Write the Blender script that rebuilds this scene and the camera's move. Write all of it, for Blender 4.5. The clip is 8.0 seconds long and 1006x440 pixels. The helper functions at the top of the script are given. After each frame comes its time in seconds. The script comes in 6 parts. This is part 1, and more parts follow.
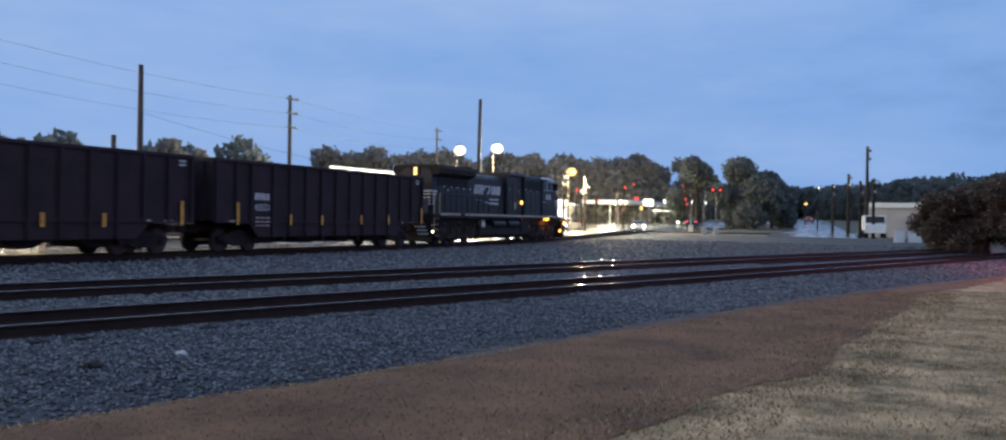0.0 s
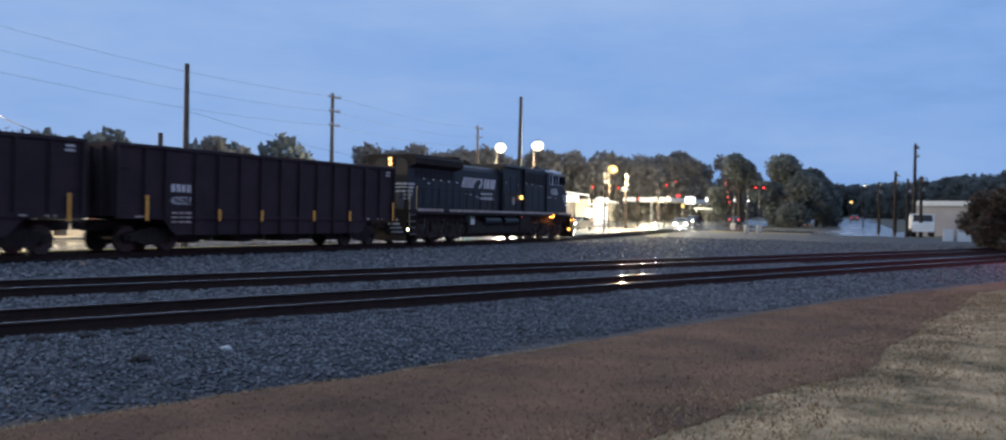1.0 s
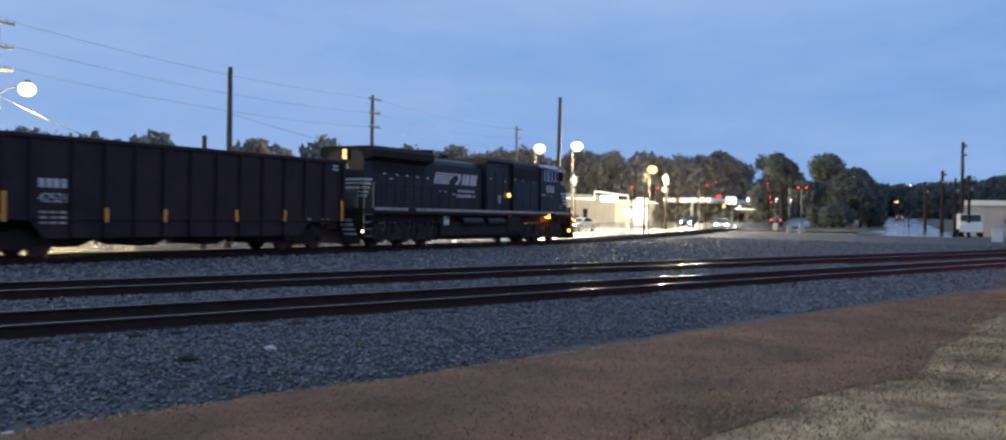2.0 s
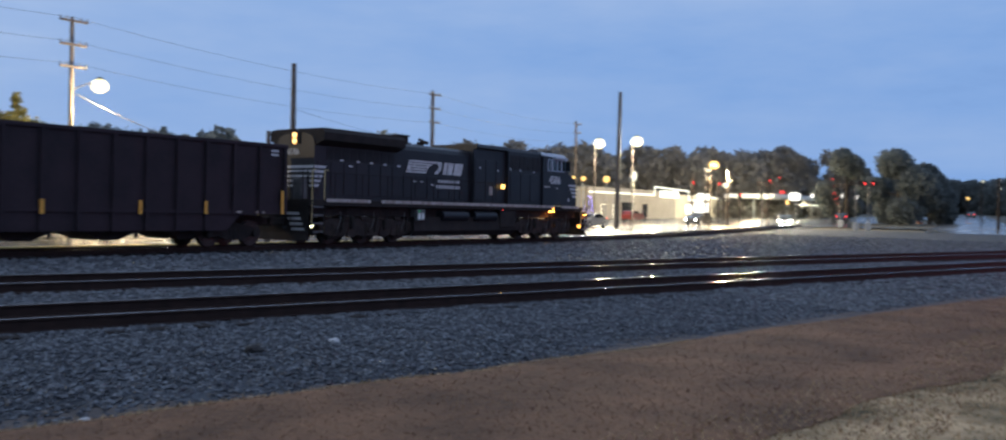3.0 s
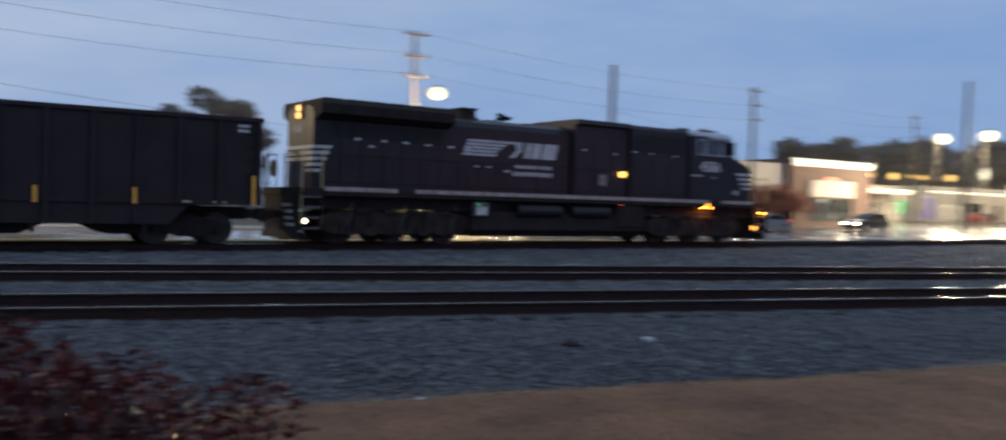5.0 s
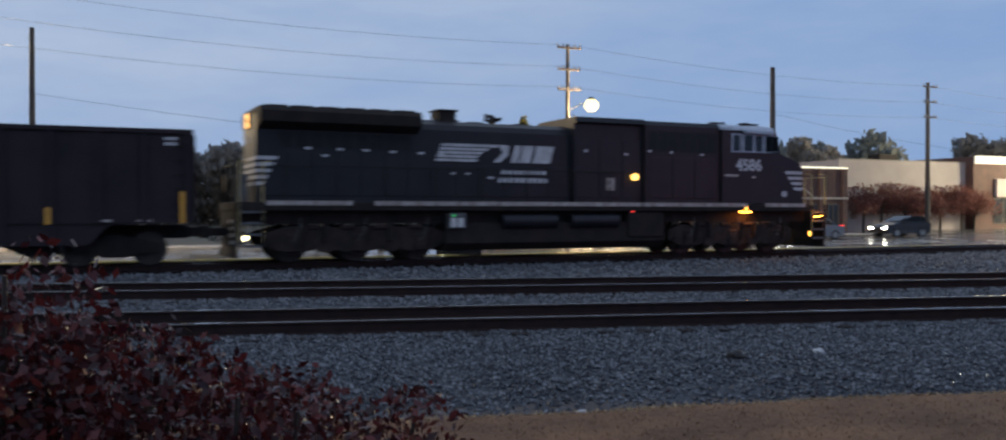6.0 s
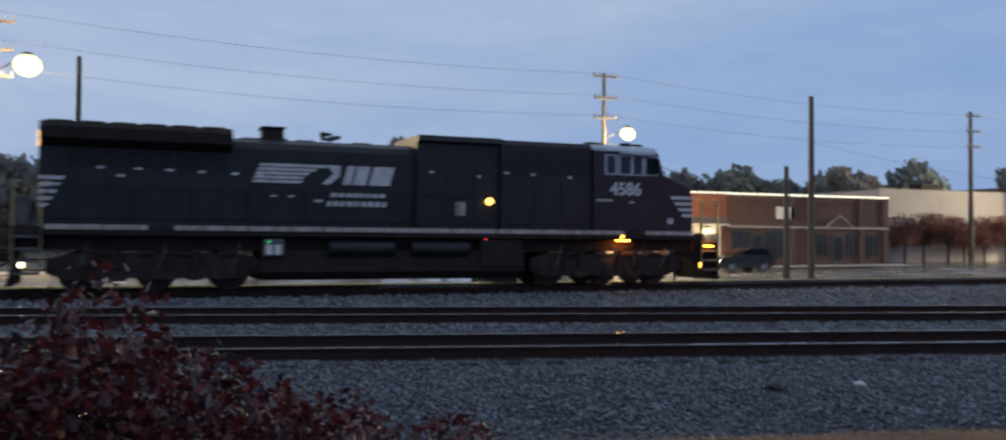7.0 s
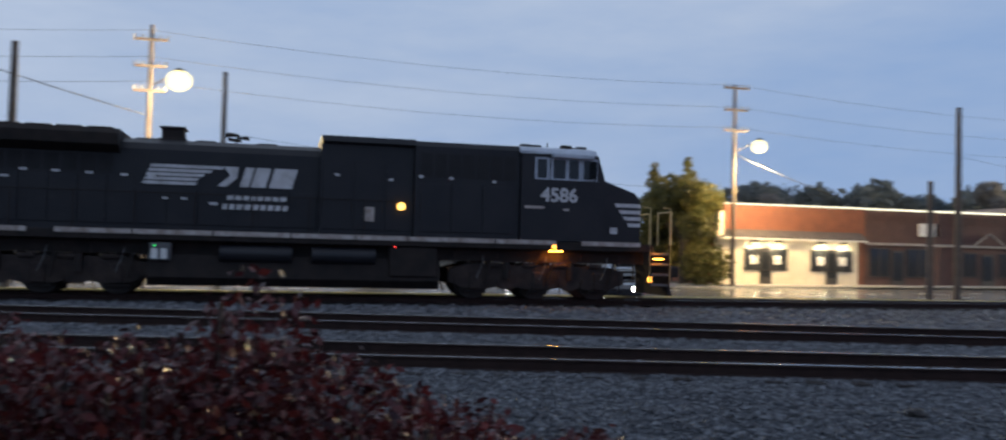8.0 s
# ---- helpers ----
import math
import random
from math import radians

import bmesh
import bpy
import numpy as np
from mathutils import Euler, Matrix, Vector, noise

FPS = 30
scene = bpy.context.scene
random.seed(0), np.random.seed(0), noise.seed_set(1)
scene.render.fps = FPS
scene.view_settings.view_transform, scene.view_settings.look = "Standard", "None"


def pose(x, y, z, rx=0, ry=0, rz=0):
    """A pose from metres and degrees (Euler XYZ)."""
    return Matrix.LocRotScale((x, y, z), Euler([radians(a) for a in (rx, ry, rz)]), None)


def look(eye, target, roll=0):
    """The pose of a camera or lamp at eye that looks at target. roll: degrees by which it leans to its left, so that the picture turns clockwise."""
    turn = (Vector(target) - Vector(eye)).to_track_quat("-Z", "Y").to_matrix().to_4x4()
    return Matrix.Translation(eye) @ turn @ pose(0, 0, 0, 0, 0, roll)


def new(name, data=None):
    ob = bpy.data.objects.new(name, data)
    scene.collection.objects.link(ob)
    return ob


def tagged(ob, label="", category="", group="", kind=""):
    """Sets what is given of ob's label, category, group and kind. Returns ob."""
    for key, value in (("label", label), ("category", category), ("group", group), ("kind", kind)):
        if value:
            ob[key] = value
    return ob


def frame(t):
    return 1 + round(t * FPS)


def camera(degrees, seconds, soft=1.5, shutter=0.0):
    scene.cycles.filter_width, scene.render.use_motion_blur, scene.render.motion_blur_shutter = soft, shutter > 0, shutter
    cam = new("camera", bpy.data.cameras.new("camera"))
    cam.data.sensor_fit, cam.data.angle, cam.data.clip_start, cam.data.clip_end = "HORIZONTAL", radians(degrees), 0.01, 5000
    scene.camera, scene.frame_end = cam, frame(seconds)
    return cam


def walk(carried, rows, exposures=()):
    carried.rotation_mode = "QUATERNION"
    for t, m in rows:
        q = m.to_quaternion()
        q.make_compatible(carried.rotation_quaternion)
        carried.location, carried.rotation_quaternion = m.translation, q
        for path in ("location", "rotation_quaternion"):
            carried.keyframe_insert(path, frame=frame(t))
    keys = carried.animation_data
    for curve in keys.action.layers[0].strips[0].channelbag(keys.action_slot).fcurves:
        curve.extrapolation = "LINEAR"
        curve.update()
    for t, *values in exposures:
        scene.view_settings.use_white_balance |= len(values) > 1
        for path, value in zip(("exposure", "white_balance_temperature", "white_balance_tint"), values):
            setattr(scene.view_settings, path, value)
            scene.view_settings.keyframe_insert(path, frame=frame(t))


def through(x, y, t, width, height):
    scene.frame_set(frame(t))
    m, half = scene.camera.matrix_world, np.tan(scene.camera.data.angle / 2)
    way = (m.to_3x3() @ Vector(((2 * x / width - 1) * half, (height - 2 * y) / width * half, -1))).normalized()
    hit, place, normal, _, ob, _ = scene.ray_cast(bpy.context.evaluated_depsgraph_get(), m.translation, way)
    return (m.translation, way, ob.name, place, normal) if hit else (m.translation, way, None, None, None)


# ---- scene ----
# camera: hand-held, turning on the spot with a slight sway; z = 0 is the top of the rails
EYE_Z = 1.386
cam = camera(56.88, 8.0, soft=2.1, shutter=0.95)
walk(cam, [(t, pose(x, y, EYE_Z, 90 + pitch, roll, yaw)) for t, x, y, yaw, pitch, roll in (
    (0.0, 0.029, -0.053, -61.14, 0.05, -0.76),
    (0.5, 0.029, -0.050, -59.97, 0.02, -0.87),
    (1.0, 0.026, -0.043, -58.65, -0.14, -0.90),
    (1.5, 0.021, -0.034, -57.45, -0.01, -0.84),
    (3.0, -0.007, 0.010, -52.63, -0.48, -1.05),
    (3.5, -0.016, 0.018, -49.65, -0.21, -1.50),
    (4.0, -0.019, 0.020, -46.16, -0.12, -1.82),
    (4.5, -0.016, 0.015, -42.12, -0.82, -1.58),
    (5.0, -0.003, 0.002, -33.27, -0.96, -1.55),
    (5.2, 0.000, -0.000, -29.27, -0.95, -1.44),
    (5.5, 0.001, -0.000, -25.90, -0.72, -0.80),
    (5.9, 0.002, -0.001, -23.90, -0.40, -0.10),
    (6.3, 0.004, -0.002, -23.03, -0.05, 0.33),
    (6.5, 0.000, -0.000, -22.75, 0.27, 0.24),
    (7.0, -0.006, 0.003, -21.44, 1.38, -0.37),
    (7.5, -0.012, 0.005, -17.98, 2.04, -0.86),
    (8.0, -0.020, 0.007, -13.75, 2.02, -1.41),
)], exposures=((0.0, 0.10, 5950, 10), (1.5, 0.10, 5950, 10), (3.0, 0.08, 6050, 10), (4.0, 0.0, 6250, 10), (5.0, -0.06, 6450, 10), (6.5, -0.04, 6500, 10), (7.0, -0.02, 6550, 10), (8.0, 0.0, 6650, 10)))

# ---- sky: dusk under low cloud, brighter to the north-west ----
world = bpy.data.worlds.new("dusk")
scene.world = world
world.use_nodes = True
nt = world.node_tree
nt.nodes.clear()
out = nt.nodes.new("ShaderNodeOutputWorld")
bg = nt.nodes.new("ShaderNodeBackground")
tc = nt.nodes.new("ShaderNodeTexCoord")
# brightness rises with height and towards one side of the sky
dot = nt.nodes.new("ShaderNodeVectorMath")
dot.operation = "DOT_PRODUCT"
dot.inputs[1].default_value = (-0.36, 0.22, 0.72)
noi = nt.nodes.new("ShaderNodeTexNoise")
noi.inputs["Scale"].default_value = 2.6
noi.inputs["Detail"].default_value = 6.0
noi.inputs["Roughness"].default_value = 0.6
stretch = nt.nodes.new("ShaderNodeMapping")
stretch.inputs["Scale"].default_value = (1.0, 1.0, 4.0)
mad = nt.nodes.new("ShaderNodeMath")
mad.operation = "MULTIPLY_ADD"
mad.inputs[1].default_value = 1.35
ramp = nt.nodes.new("ShaderNodeValToRGB")
for pos, col in ((0.0, (0.13, 0.225, 0.43)), (0.26, (0.200, 0.322, 0.56)), (0.55, (0.275, 0.380, 0.580)), (0.78, (0.355, 0.445, 0.610)), (1.0, (0.43, 0.515, 0.665))):
    e = ramp.color_ramp.elements[0] if pos == 0 else ramp.color_ramp.elements[-1] if pos == 1 else ramp.color_ramp.elements.new(pos)
    e.position, e.color = pos, (*col, 1)
rng = nt.nodes.new("ShaderNodeMapRange")
rng.inputs["From Min"].default_value = 0.0
rng.inputs["From Max"].default_value = 1.40
nt.links.new(tc.outputs["Generated"], dot.inputs[0])
nt.links.new(tc.outputs["Generated"], stretch.inputs["Vector"])
nt.links.new(stretch.outputs["Vector"], noi.inputs["Vector"])
nt.links.new(noi.outputs["Fac"], mad.inputs[0])
nt.links.new(dot.outputs["Value"], mad.inputs[2])
nt.links.new(mad.outputs["Value"], rng.inputs["Value"])
nt.links.new(rng.outputs["Result"], ramp.inputs["Fac"])
nt.links.new(ramp.outputs["Color"], bg.inputs["Color"])
nt.links.new(bg.outputs["Background"], out.inputs["Surface"])
bg.inputs["Strength"].default_value = 1.16
scene.view_settings.exposure = 0.0


# ---- materials ----
def mat(name, col, rough=0.7, metal=0.0, col2=None, scale=3.0, bump=0.0, bscale=None, fine=None, spec=0.5, coat=0.0):
    """Two-scale mottled surface in metres: col to col2 in patches, fine grain and relief on top."""
    m = bpy.data.materials.new(name)
    m.use_nodes = True
    t = m.node_tree
    b = t.nodes["Principled BSDF"]
    b.inputs["Roughness"].default_value = rough
    b.inputs["Metallic"].default_value = metal
    b.inputs["Specular IOR Level"].default_value = spec
    b.inputs["Coat Weight"].default_value = coat
    if col2 is None:
        col2 = tuple(c * 0.72 for c in col)
    co = t.nodes.new("ShaderNodeTexCoord")
    a = t.nodes.new("ShaderNodeTexNoise")
    a.inputs["Scale"].default_value = scale
    a.inputs["Detail"].default_value = 4.0
    g = t.nodes.new("ShaderNodeTexNoise")
    g.inputs["Scale"].default_value = fine or scale * 14
    g.inputs["Detail"].default_value = 3.0
    s = t.nodes.new("ShaderNodeMath")
    s.operation = "MULTIPLY_ADD"
    s.inputs[1].default_value = 0.45
    r = t.nodes.new("ShaderNodeMapRange")
    r.inputs["From Min"].default_value = 0.50
    r.inputs["From Max"].default_value = 0.95
    x = t.nodes.new("ShaderNodeMix")
    x.data_type = "RGBA"
    x.inputs["A"].default_value = (*col, 1)
    x.inputs["B"].default_value = (*col2, 1)
    for n in (a, g):
        t.links.new(co.outputs["Object"], n.inputs["Vector"])
    t.links.new(g.outputs["Fac"], s.inputs[0])
    t.links.new(a.outputs["Fac"], s.inputs[2])
    t.links.new(s.outputs["Value"], r.inputs["Value"])
    t.links.new(r.outputs["Result"], x.inputs["Factor"])
    t.links.new(x.outputs["Result"], b.inputs["Base Color"])
    if bump:
        n = t.nodes.new("ShaderNodeTexNoise")
        n.inputs["Scale"].default_value = bscale or scale * 8
        n.inputs["Detail"].default_value = 4.0
        u = t.nodes.new("ShaderNodeBump")
        u.inputs["Strength"].default_value = bump
        u.inputs["Distance"].default_value = 0.03
        t.links.new(co.outputs["Object"], n.inputs["Vector"])
        t.links.new(n.outputs["Fac"], u.inputs["Height"])
        t.links.new(u.outputs["Normal"], b.inputs["Normal"])
    return m


def glow(name, col, strength):
    m = bpy.data.materials.new(name)
    m.use_nodes = True
    b = m.node_tree.nodes["Principled BSDF"]
    b.inputs["Base Color"].default_value = (*[c * 0.03 for c in col], 1)
    b.inputs["Roughness"].default_value = 0.3
    b.inputs["Emission Color"].default_value = (*col, 1)
    b.inputs["Emission Strength"].default_value = strength
    return m


def leafy(name, cols, rough=0.6, spec=0.3, through=0.0):
    """Leaves that differ from one another, by island; thin ones let part of the light through."""
    m = bpy.data.materials.new(name)
    m.use_nodes = True
    t = m.node_tree
    b = t.nodes["Principled BSDF"]
    b.inputs["Roughness"].default_value = rough
    b.inputs["Specular IOR Level"].default_value = spec
    g = t.nodes.new("ShaderNodeNewGeometry")
    r = t.nodes.new("ShaderNodeValToRGB")
    e = r.color_ramp.elements
    e[0].color, e[1].color = (*cols[0], 1), (*cols[-1], 1)
    for i, c in enumerate(cols[1:-1]):
        e.new((i + 1) / (len(cols) - 1)).color = (*c, 1)
    t.links.new(g.outputs["Random Per Island"], r.inputs["Fac"])
    t.links.new(r.outputs["Color"], b.inputs["Base Color"])
    if through:
        tr = t.nodes.new("ShaderNodeBsdfTranslucent")
        mx = t.nodes.new("ShaderNodeMixShader")
        mx.inputs[0].default_value = through
        t.links.new(r.outputs["Color"], tr.inputs["Color"])
        t.links.new(b.outputs["BSDF"], mx.inputs[1])
        t.links.new(tr.outputs["BSDF"], mx.inputs[2])
        t.links.new(mx.outputs["Shader"], t.nodes["Material Output"].inputs["Surface"])
    return m


def wet(name, col, lo, hi, scale=0.35, bump=0.12):
    """Wet asphalt: puddles and damp patches differ in gloss."""
    m = mat(name, col, 0.3, 0.0, tuple(c * 0.6 for c in col), scale * 2, bump, 40)
    t = m.node_tree
    b = t.nodes["Principled BSDF"]
    co = t.nodes.new("ShaderNodeTexCoord")
    n = t.nodes.new("ShaderNodeTexNoise")
    n.inputs["Scale"].default_value = scale
    n.inputs["Detail"].default_value = 5.0
    r = t.nodes.new("ShaderNodeMapRange")
    r.inputs["From Min"].default_value, r.inputs["From Max"].default_value = 0.35, 0.65
    r.inputs["To Min"].default_value, r.inputs["To Max"].default_value = lo, hi
    t.links.new(co.outputs["Object"], n.inputs["Vector"])
    t.links.new(n.outputs["Fac"], r.inputs["Value"])
    t.links.new(r.outputs["Result"], b.inputs["Roughness"])
    return m


M_BLACK = mat("black_locomotive_paint", (0.0105, 0.0112, 0.0155), 0.44, 0, (0.019, 0.0185, 0.022), 1.2, 0.05, 9, spec=0.30)
M_BLACK2 = mat("grimy_black_steel", (0.014, 0.012, 0.012), 0.8, 0, (0.030, 0.023, 0.020), 2.5, 0.25, 20, spec=0.25)
M_GRILLE = mat("black_grille", (0.006, 0.006, 0.008), 0.8, 0, (0.012, 0.012, 0.014), 3)
M_TRUCK = mat("dusty_cast_steel", (0.020, 0.016, 0.016), 0.85, 0, (0.052, 0.038, 0.032), 3, 0.3, 22, spec=0.25)
M_WHITE = mat("soiled_white_paint", (0.62, 0.62, 0.64), 0.55, 0, (0.38, 0.37, 0.37), 4)
M_LINE = mat("sill_stripe_paint", (0.50, 0.45, 0.42), 0.6, 0, (0.22, 0.17, 0.14), 5)
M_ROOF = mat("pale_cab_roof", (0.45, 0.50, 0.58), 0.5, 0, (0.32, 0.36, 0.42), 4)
M_RAIL_Y = mat("pale_yellow_handrail_paint", (0.56, 0.44, 0.20), 0.5, 0, (0.42, 0.32, 0.15), 6)
M_GLASS = mat("cab_glass", (0.010, 0.012, 0.015), 0.05, 0, (0.016, 0.018, 0.022), 3, spec=0.35)
M_HOPPER = mat("oxidised_black_hopper_steel", (0.0165, 0.0125, 0.0165), 0.66, 0, (0.034, 0.0215, 0.027), 0.9, 0.25, 7, fine=9, spec=0.25)
M_YELLOW = mat("yellow_reflective_tape", (0.85, 0.42, 0.05), 0.45, 0, (0.65, 0.30, 0.04), 12)
M_WHEEL = mat("worn_wheel_steel", (0.06, 0.05, 0.045), 0.55, 0.6, (0.03, 0.025, 0.022), 5)
M_RAIL = mat("rusty_rail_side", (0.020, 0.012, 0.011), 0.8, 0.1, (0.036, 0.021, 0.018), 6, 0.2, 40, spec=0.2)
M_RAILTOP = mat("polished_rail_head", (0.36, 0.37, 0.40), 0.075, 0.95, (0.24, 0.22, 0.22), 8)
M_TIE = mat("creosoted_tie", (0.013, 0.010, 0.010), 0.85, 0, (0.026, 0.02, 0.018), 3, 0.5, 25, spec=0.2)
M_BED = mat("dark_ballast", (0.014, 0.0125, 0.014), 0.9, 0, (0.030, 0.027, 0.028), 2, 0.9, 18, fine=22, spec=0.15)
M_BALLAST = mat("wet_granite_ballast", (0.019, 0.023, 0.031), 0.75, 0, (0.054, 0.060, 0.073), 1.6, 1.0, 14, fine=12, spec=0.3)
M_SOIL = mat("bare_damp_soil", (0.052, 0.044, 0.043), 0.9, 0, (0.115, 0.090, 0.078), 2.2, 0.6, 15)
M_LAWN = mat("dormant_lawn", (0.60, 0.42, 0.24), 0.92, 0, (0.062, 0.054, 0.026), 1.3, 0.7, 25, fine=5, spec=0.2)
M_BROWN = mat("dead_brown_grass", (0.225, 0.122, 0.070), 0.94, 0, (0.088, 0.052, 0.034), 0.9, 0.7, 25, fine=11, spec=0.2)
M_GROUND = mat("dull_verge", (0.10, 0.085, 0.06), 0.9, 0, (0.06, 0.06, 0.045), 0.25, 0.5, 5)
M_ROAD = wet("wet_worn_asphalt", (0.20, 0.195, 0.185), 0.08, 0.30, bump=0.05)
M_LOT = wet("wet_parking_asphalt", (0.15, 0.146, 0.138), 0.08, 0.28, bump=0.06)
M_KERB = mat("pale_kerb_concrete", (0.36, 0.34, 0.31), 0.7, 0, (0.25, 0.23, 0.21), 2, 0.3, 20)
M_KERBY = mat("yellow_kerb", (0.52, 0.38, 0.10), 0.6, 0, (0.36, 0.29, 0.13), 2, 0.3, 20)
M_STEM = mat("dark_wet_stem", (0.018, 0.012, 0.011), 0.7, 0, (0.03, 0.018, 0.016), 30)
M_POLE = mat("weathered_pole_timber", (0.055, 0.045, 0.040), 0.85, 0, (0.095, 0.08, 0.07), 2, 0.5, 12)
M_WIRE = mat("black_cable", (0.012, 0.012, 0.014), 0.6)
M_GALV = mat("galvanised_steel", (0.35, 0.36, 0.37), 0.45, 0.6, (0.25, 0.26, 0.27), 5)
M_BRICK = mat("red_brick_wall", (0.20, 0.075, 0.042), 0.85, 0, (0.14, 0.052, 0.034), 1.5, 0.5, 18, fine=12)
M_BRICK2 = mat("brown_brick_wall", (0.105, 0.056, 0.048), 0.85, 0, (0.072, 0.042, 0.038), 1.5, 0.5, 18, fine=12)
M_CREAM = mat("cream_painted_wall", (0.66, 0.60, 0.48), 0.7, 0, (0.52, 0.46, 0.36), 1.2, 0.15, 14)
M_TAN = mat("tan_block_wall", (0.40, 0.36, 0.35), 0.8, 0, (0.33, 0.30, 0.29), 0.6, 0.2, 10)
M_GREY = mat("grey_render_wall", (0.34, 0.32, 0.29), 0.8, 0, (0.26, 0.245, 0.22), 0.7, 0.2, 10)
M_DARK = mat("dark_shopfront_frame", (0.028, 0.026, 0.026), 0.5, 0, (0.05, 0.045, 0.042), 3)
M_PANE = mat("shop_window_glass", (0.022, 0.025, 0.03), 0.08, 0, (0.03, 0.033, 0.038), 1, spec=0.7)
M_AWNING = mat("dark_awning_fabric", (0.05, 0.045, 0.05), 0.8, 0, (0.08, 0.07, 0.07), 2)
M_FLATROOF = mat("grey_roof_felt", (0.12, 0.12, 0.125), 0.85, 0, (0.08, 0.08, 0.085), 1)
M_BARK = mat("bark", (0.06, 0.048, 0.038), 0.9, 0, (0.035, 0.028, 0.023), 4, 0.6, 12)
# distant haze is put into the next two leaf colours: paler and bluer
M_LEAF = leafy("haze_paled_green_leaves", [(0.115, 0.135, 0.142), (0.14, 0.158, 0.155), (0.165, 0.178, 0.172)], through=0.5)
M_LEAF2 = leafy("haze_paled_brown_leaves", [(0.19, 0.188, 0.188), (0.24, 0.225, 0.21), (0.215, 0.21, 0.205)], through=0.5)
M_LEAFB = leafy("dark_brown_hedge_leaves", [(0.050, 0.040, 0.034), (0.085, 0.060, 0.046), (0.060, 0.056, 0.042)], through=0.3)
M_LEAFR = leafy("russet_leaves", [(0.12, 0.045, 0.042), (0.19, 0.075, 0.06), (0.14, 0.062, 0.055)], through=0.35)
M_LEAFG = leafy("yellow_green_leaves", [(0.055, 0.060, 0.018), (0.10, 0.10, 0.03), (0.13, 0.115, 0.035)], through=0.35)
M_NANDINA = leafy("wet_burgundy_leaves", [(0.016, 0.005, 0.008), (0.046, 0.009, 0.011), (0.105, 0.015, 0.015), (0.026, 0.008, 0.014)], 0.36, 0.35, 0.25)
M_CARDARK = mat("dark_car_paint", (0.018, 0.02, 0.026), 0.25, 0.2, (0.022, 0.024, 0.03), 1, coat=0.6)
M_CARGREY = mat("silver_car_paint", (0.22, 0.23, 0.25), 0.3, 0.4, (0.19, 0.20, 0.22), 1, coat=0.6)
M_CARWHITE = mat("white_van_paint", (0.72, 0.73, 0.74), 0.35, 0, (0.6, 0.61, 0.62), 1, coat=0.4)
M_CARRED = mat("dark_red_car_paint", (0.09, 0.012, 0.012), 0.3, 0.2, (0.075, 0.012, 0.012), 1, coat=0.5)
M_TYRE = mat("tyre_rubber", (0.015, 0.015, 0.016), 0.8)
M_SIGNW = mat("white_sign_face", (0.70, 0.70, 0.68), 0.5, 0, (0.6, 0.6, 0.58), 3)
M_METER = mat("soiled_grey_panel", (0.12, 0.12, 0.125), 0.6, 0, (0.05, 0.05, 0.052), 6)
M_ORANGE = mat("orange_plastic", (0.50, 0.16, 0.07), 0.5, 0, (0.40, 0.13, 0.06), 5)
M_STONE_W = mat("pale_stone", (0.55, 0.55, 0.56), 0.7, 0, (0.40, 0.40, 0.41), 9, 0.4, 30)
M_STONE_D = mat("dark_clod", (0.018, 0.016, 0.017), 0.85, 0, (0.03, 0.028, 0.027), 9, 0.4, 30)

G_SODIUM = glow("sodium_lamp_lens", (1.0, 0.60, 0.16), 2.0)
G_WARM = glow("warm_lamp_lens", (1.0, 0.86, 0.46), 2.0)
G_WHITE = glow("white_lamp_lens", (1.0, 0.92, 0.60), 2.0)
G_AMBER = glow("amber_lens", (1.0, 0.40, 0.06), 5)
G_LED = glow("white_led_trim", (1.0, 0.96, 0.74), 1.8)
G_HEAD = glow("headlight_lens", (1.0, 0.95, 0.78), 40)
G_RED = glow("red_lens", (1.0, 0.05, 0.045), 2.2)
G_GREEN = glow("green_lens", (0.05, 1.0, 0.25), 1.0)
G_BLUE = glow("blue_string_lights", (0.25, 0.2, 1.0), 2.5)
G_SIGN = glow("lit_sign_panel", (1.0, 0.95, 0.82), 2.5)
G_STRIP = glow("amber_glow_strip", (1.0, 0.30, 0.03), 55)


# ---- mesh helpers ----
def box(bm, x0, x1, y0, y1, z0, z1, bev=0.0):
    v = [bm.verts.new((x, y, z)) for x in (x0, x1) for y in (y0, y1) for z in (z0, z1)]
    fs = [bm.faces.new([v[i] for i in f]) for f in ((0, 1, 3, 2), (4, 6, 7, 5), (0, 4, 5, 1), (2, 3, 7, 6), (0, 2, 6, 4), (1, 5, 7, 3))]
    if bev:
        es = list({e for f in fs for e in f.edges})
        bmesh.ops.bevel(bm, geom=es, offset=bev, segments=1, affect="EDGES", clamp_overlap=True)
    return bm


def prism(bm, pts, y0, y1):
    """An outline in x and z, drawn out along y."""
    a = [bm.verts.new((x, y0, z)) for x, z in pts]
    b = [bm.verts.new((x, y1, z)) for x, z in pts]
    n = len(pts)
    bm.faces.new(a)
    bm.faces.new(b[::-1])
    for i in range(n):
        bm.faces.new((a[i], b[i], b[(i + 1) % n], a[(i + 1) % n]))
    return bm


def extr(bm, pts, x0, x1):
    """An outline in y and z, drawn out along x."""
    a = [bm.verts.new((x0, y, z)) for y, z in pts]
    b = [bm.verts.new((x1, y, z)) for y, z in pts]
    n = len(pts)
    bm.faces.new(a)
    bm.faces.new(b[::-1])
    for i in range(n):
        bm.faces.new((a[i], b[i], b[(i + 1) % n], a[(i + 1) % n]))
    return bm


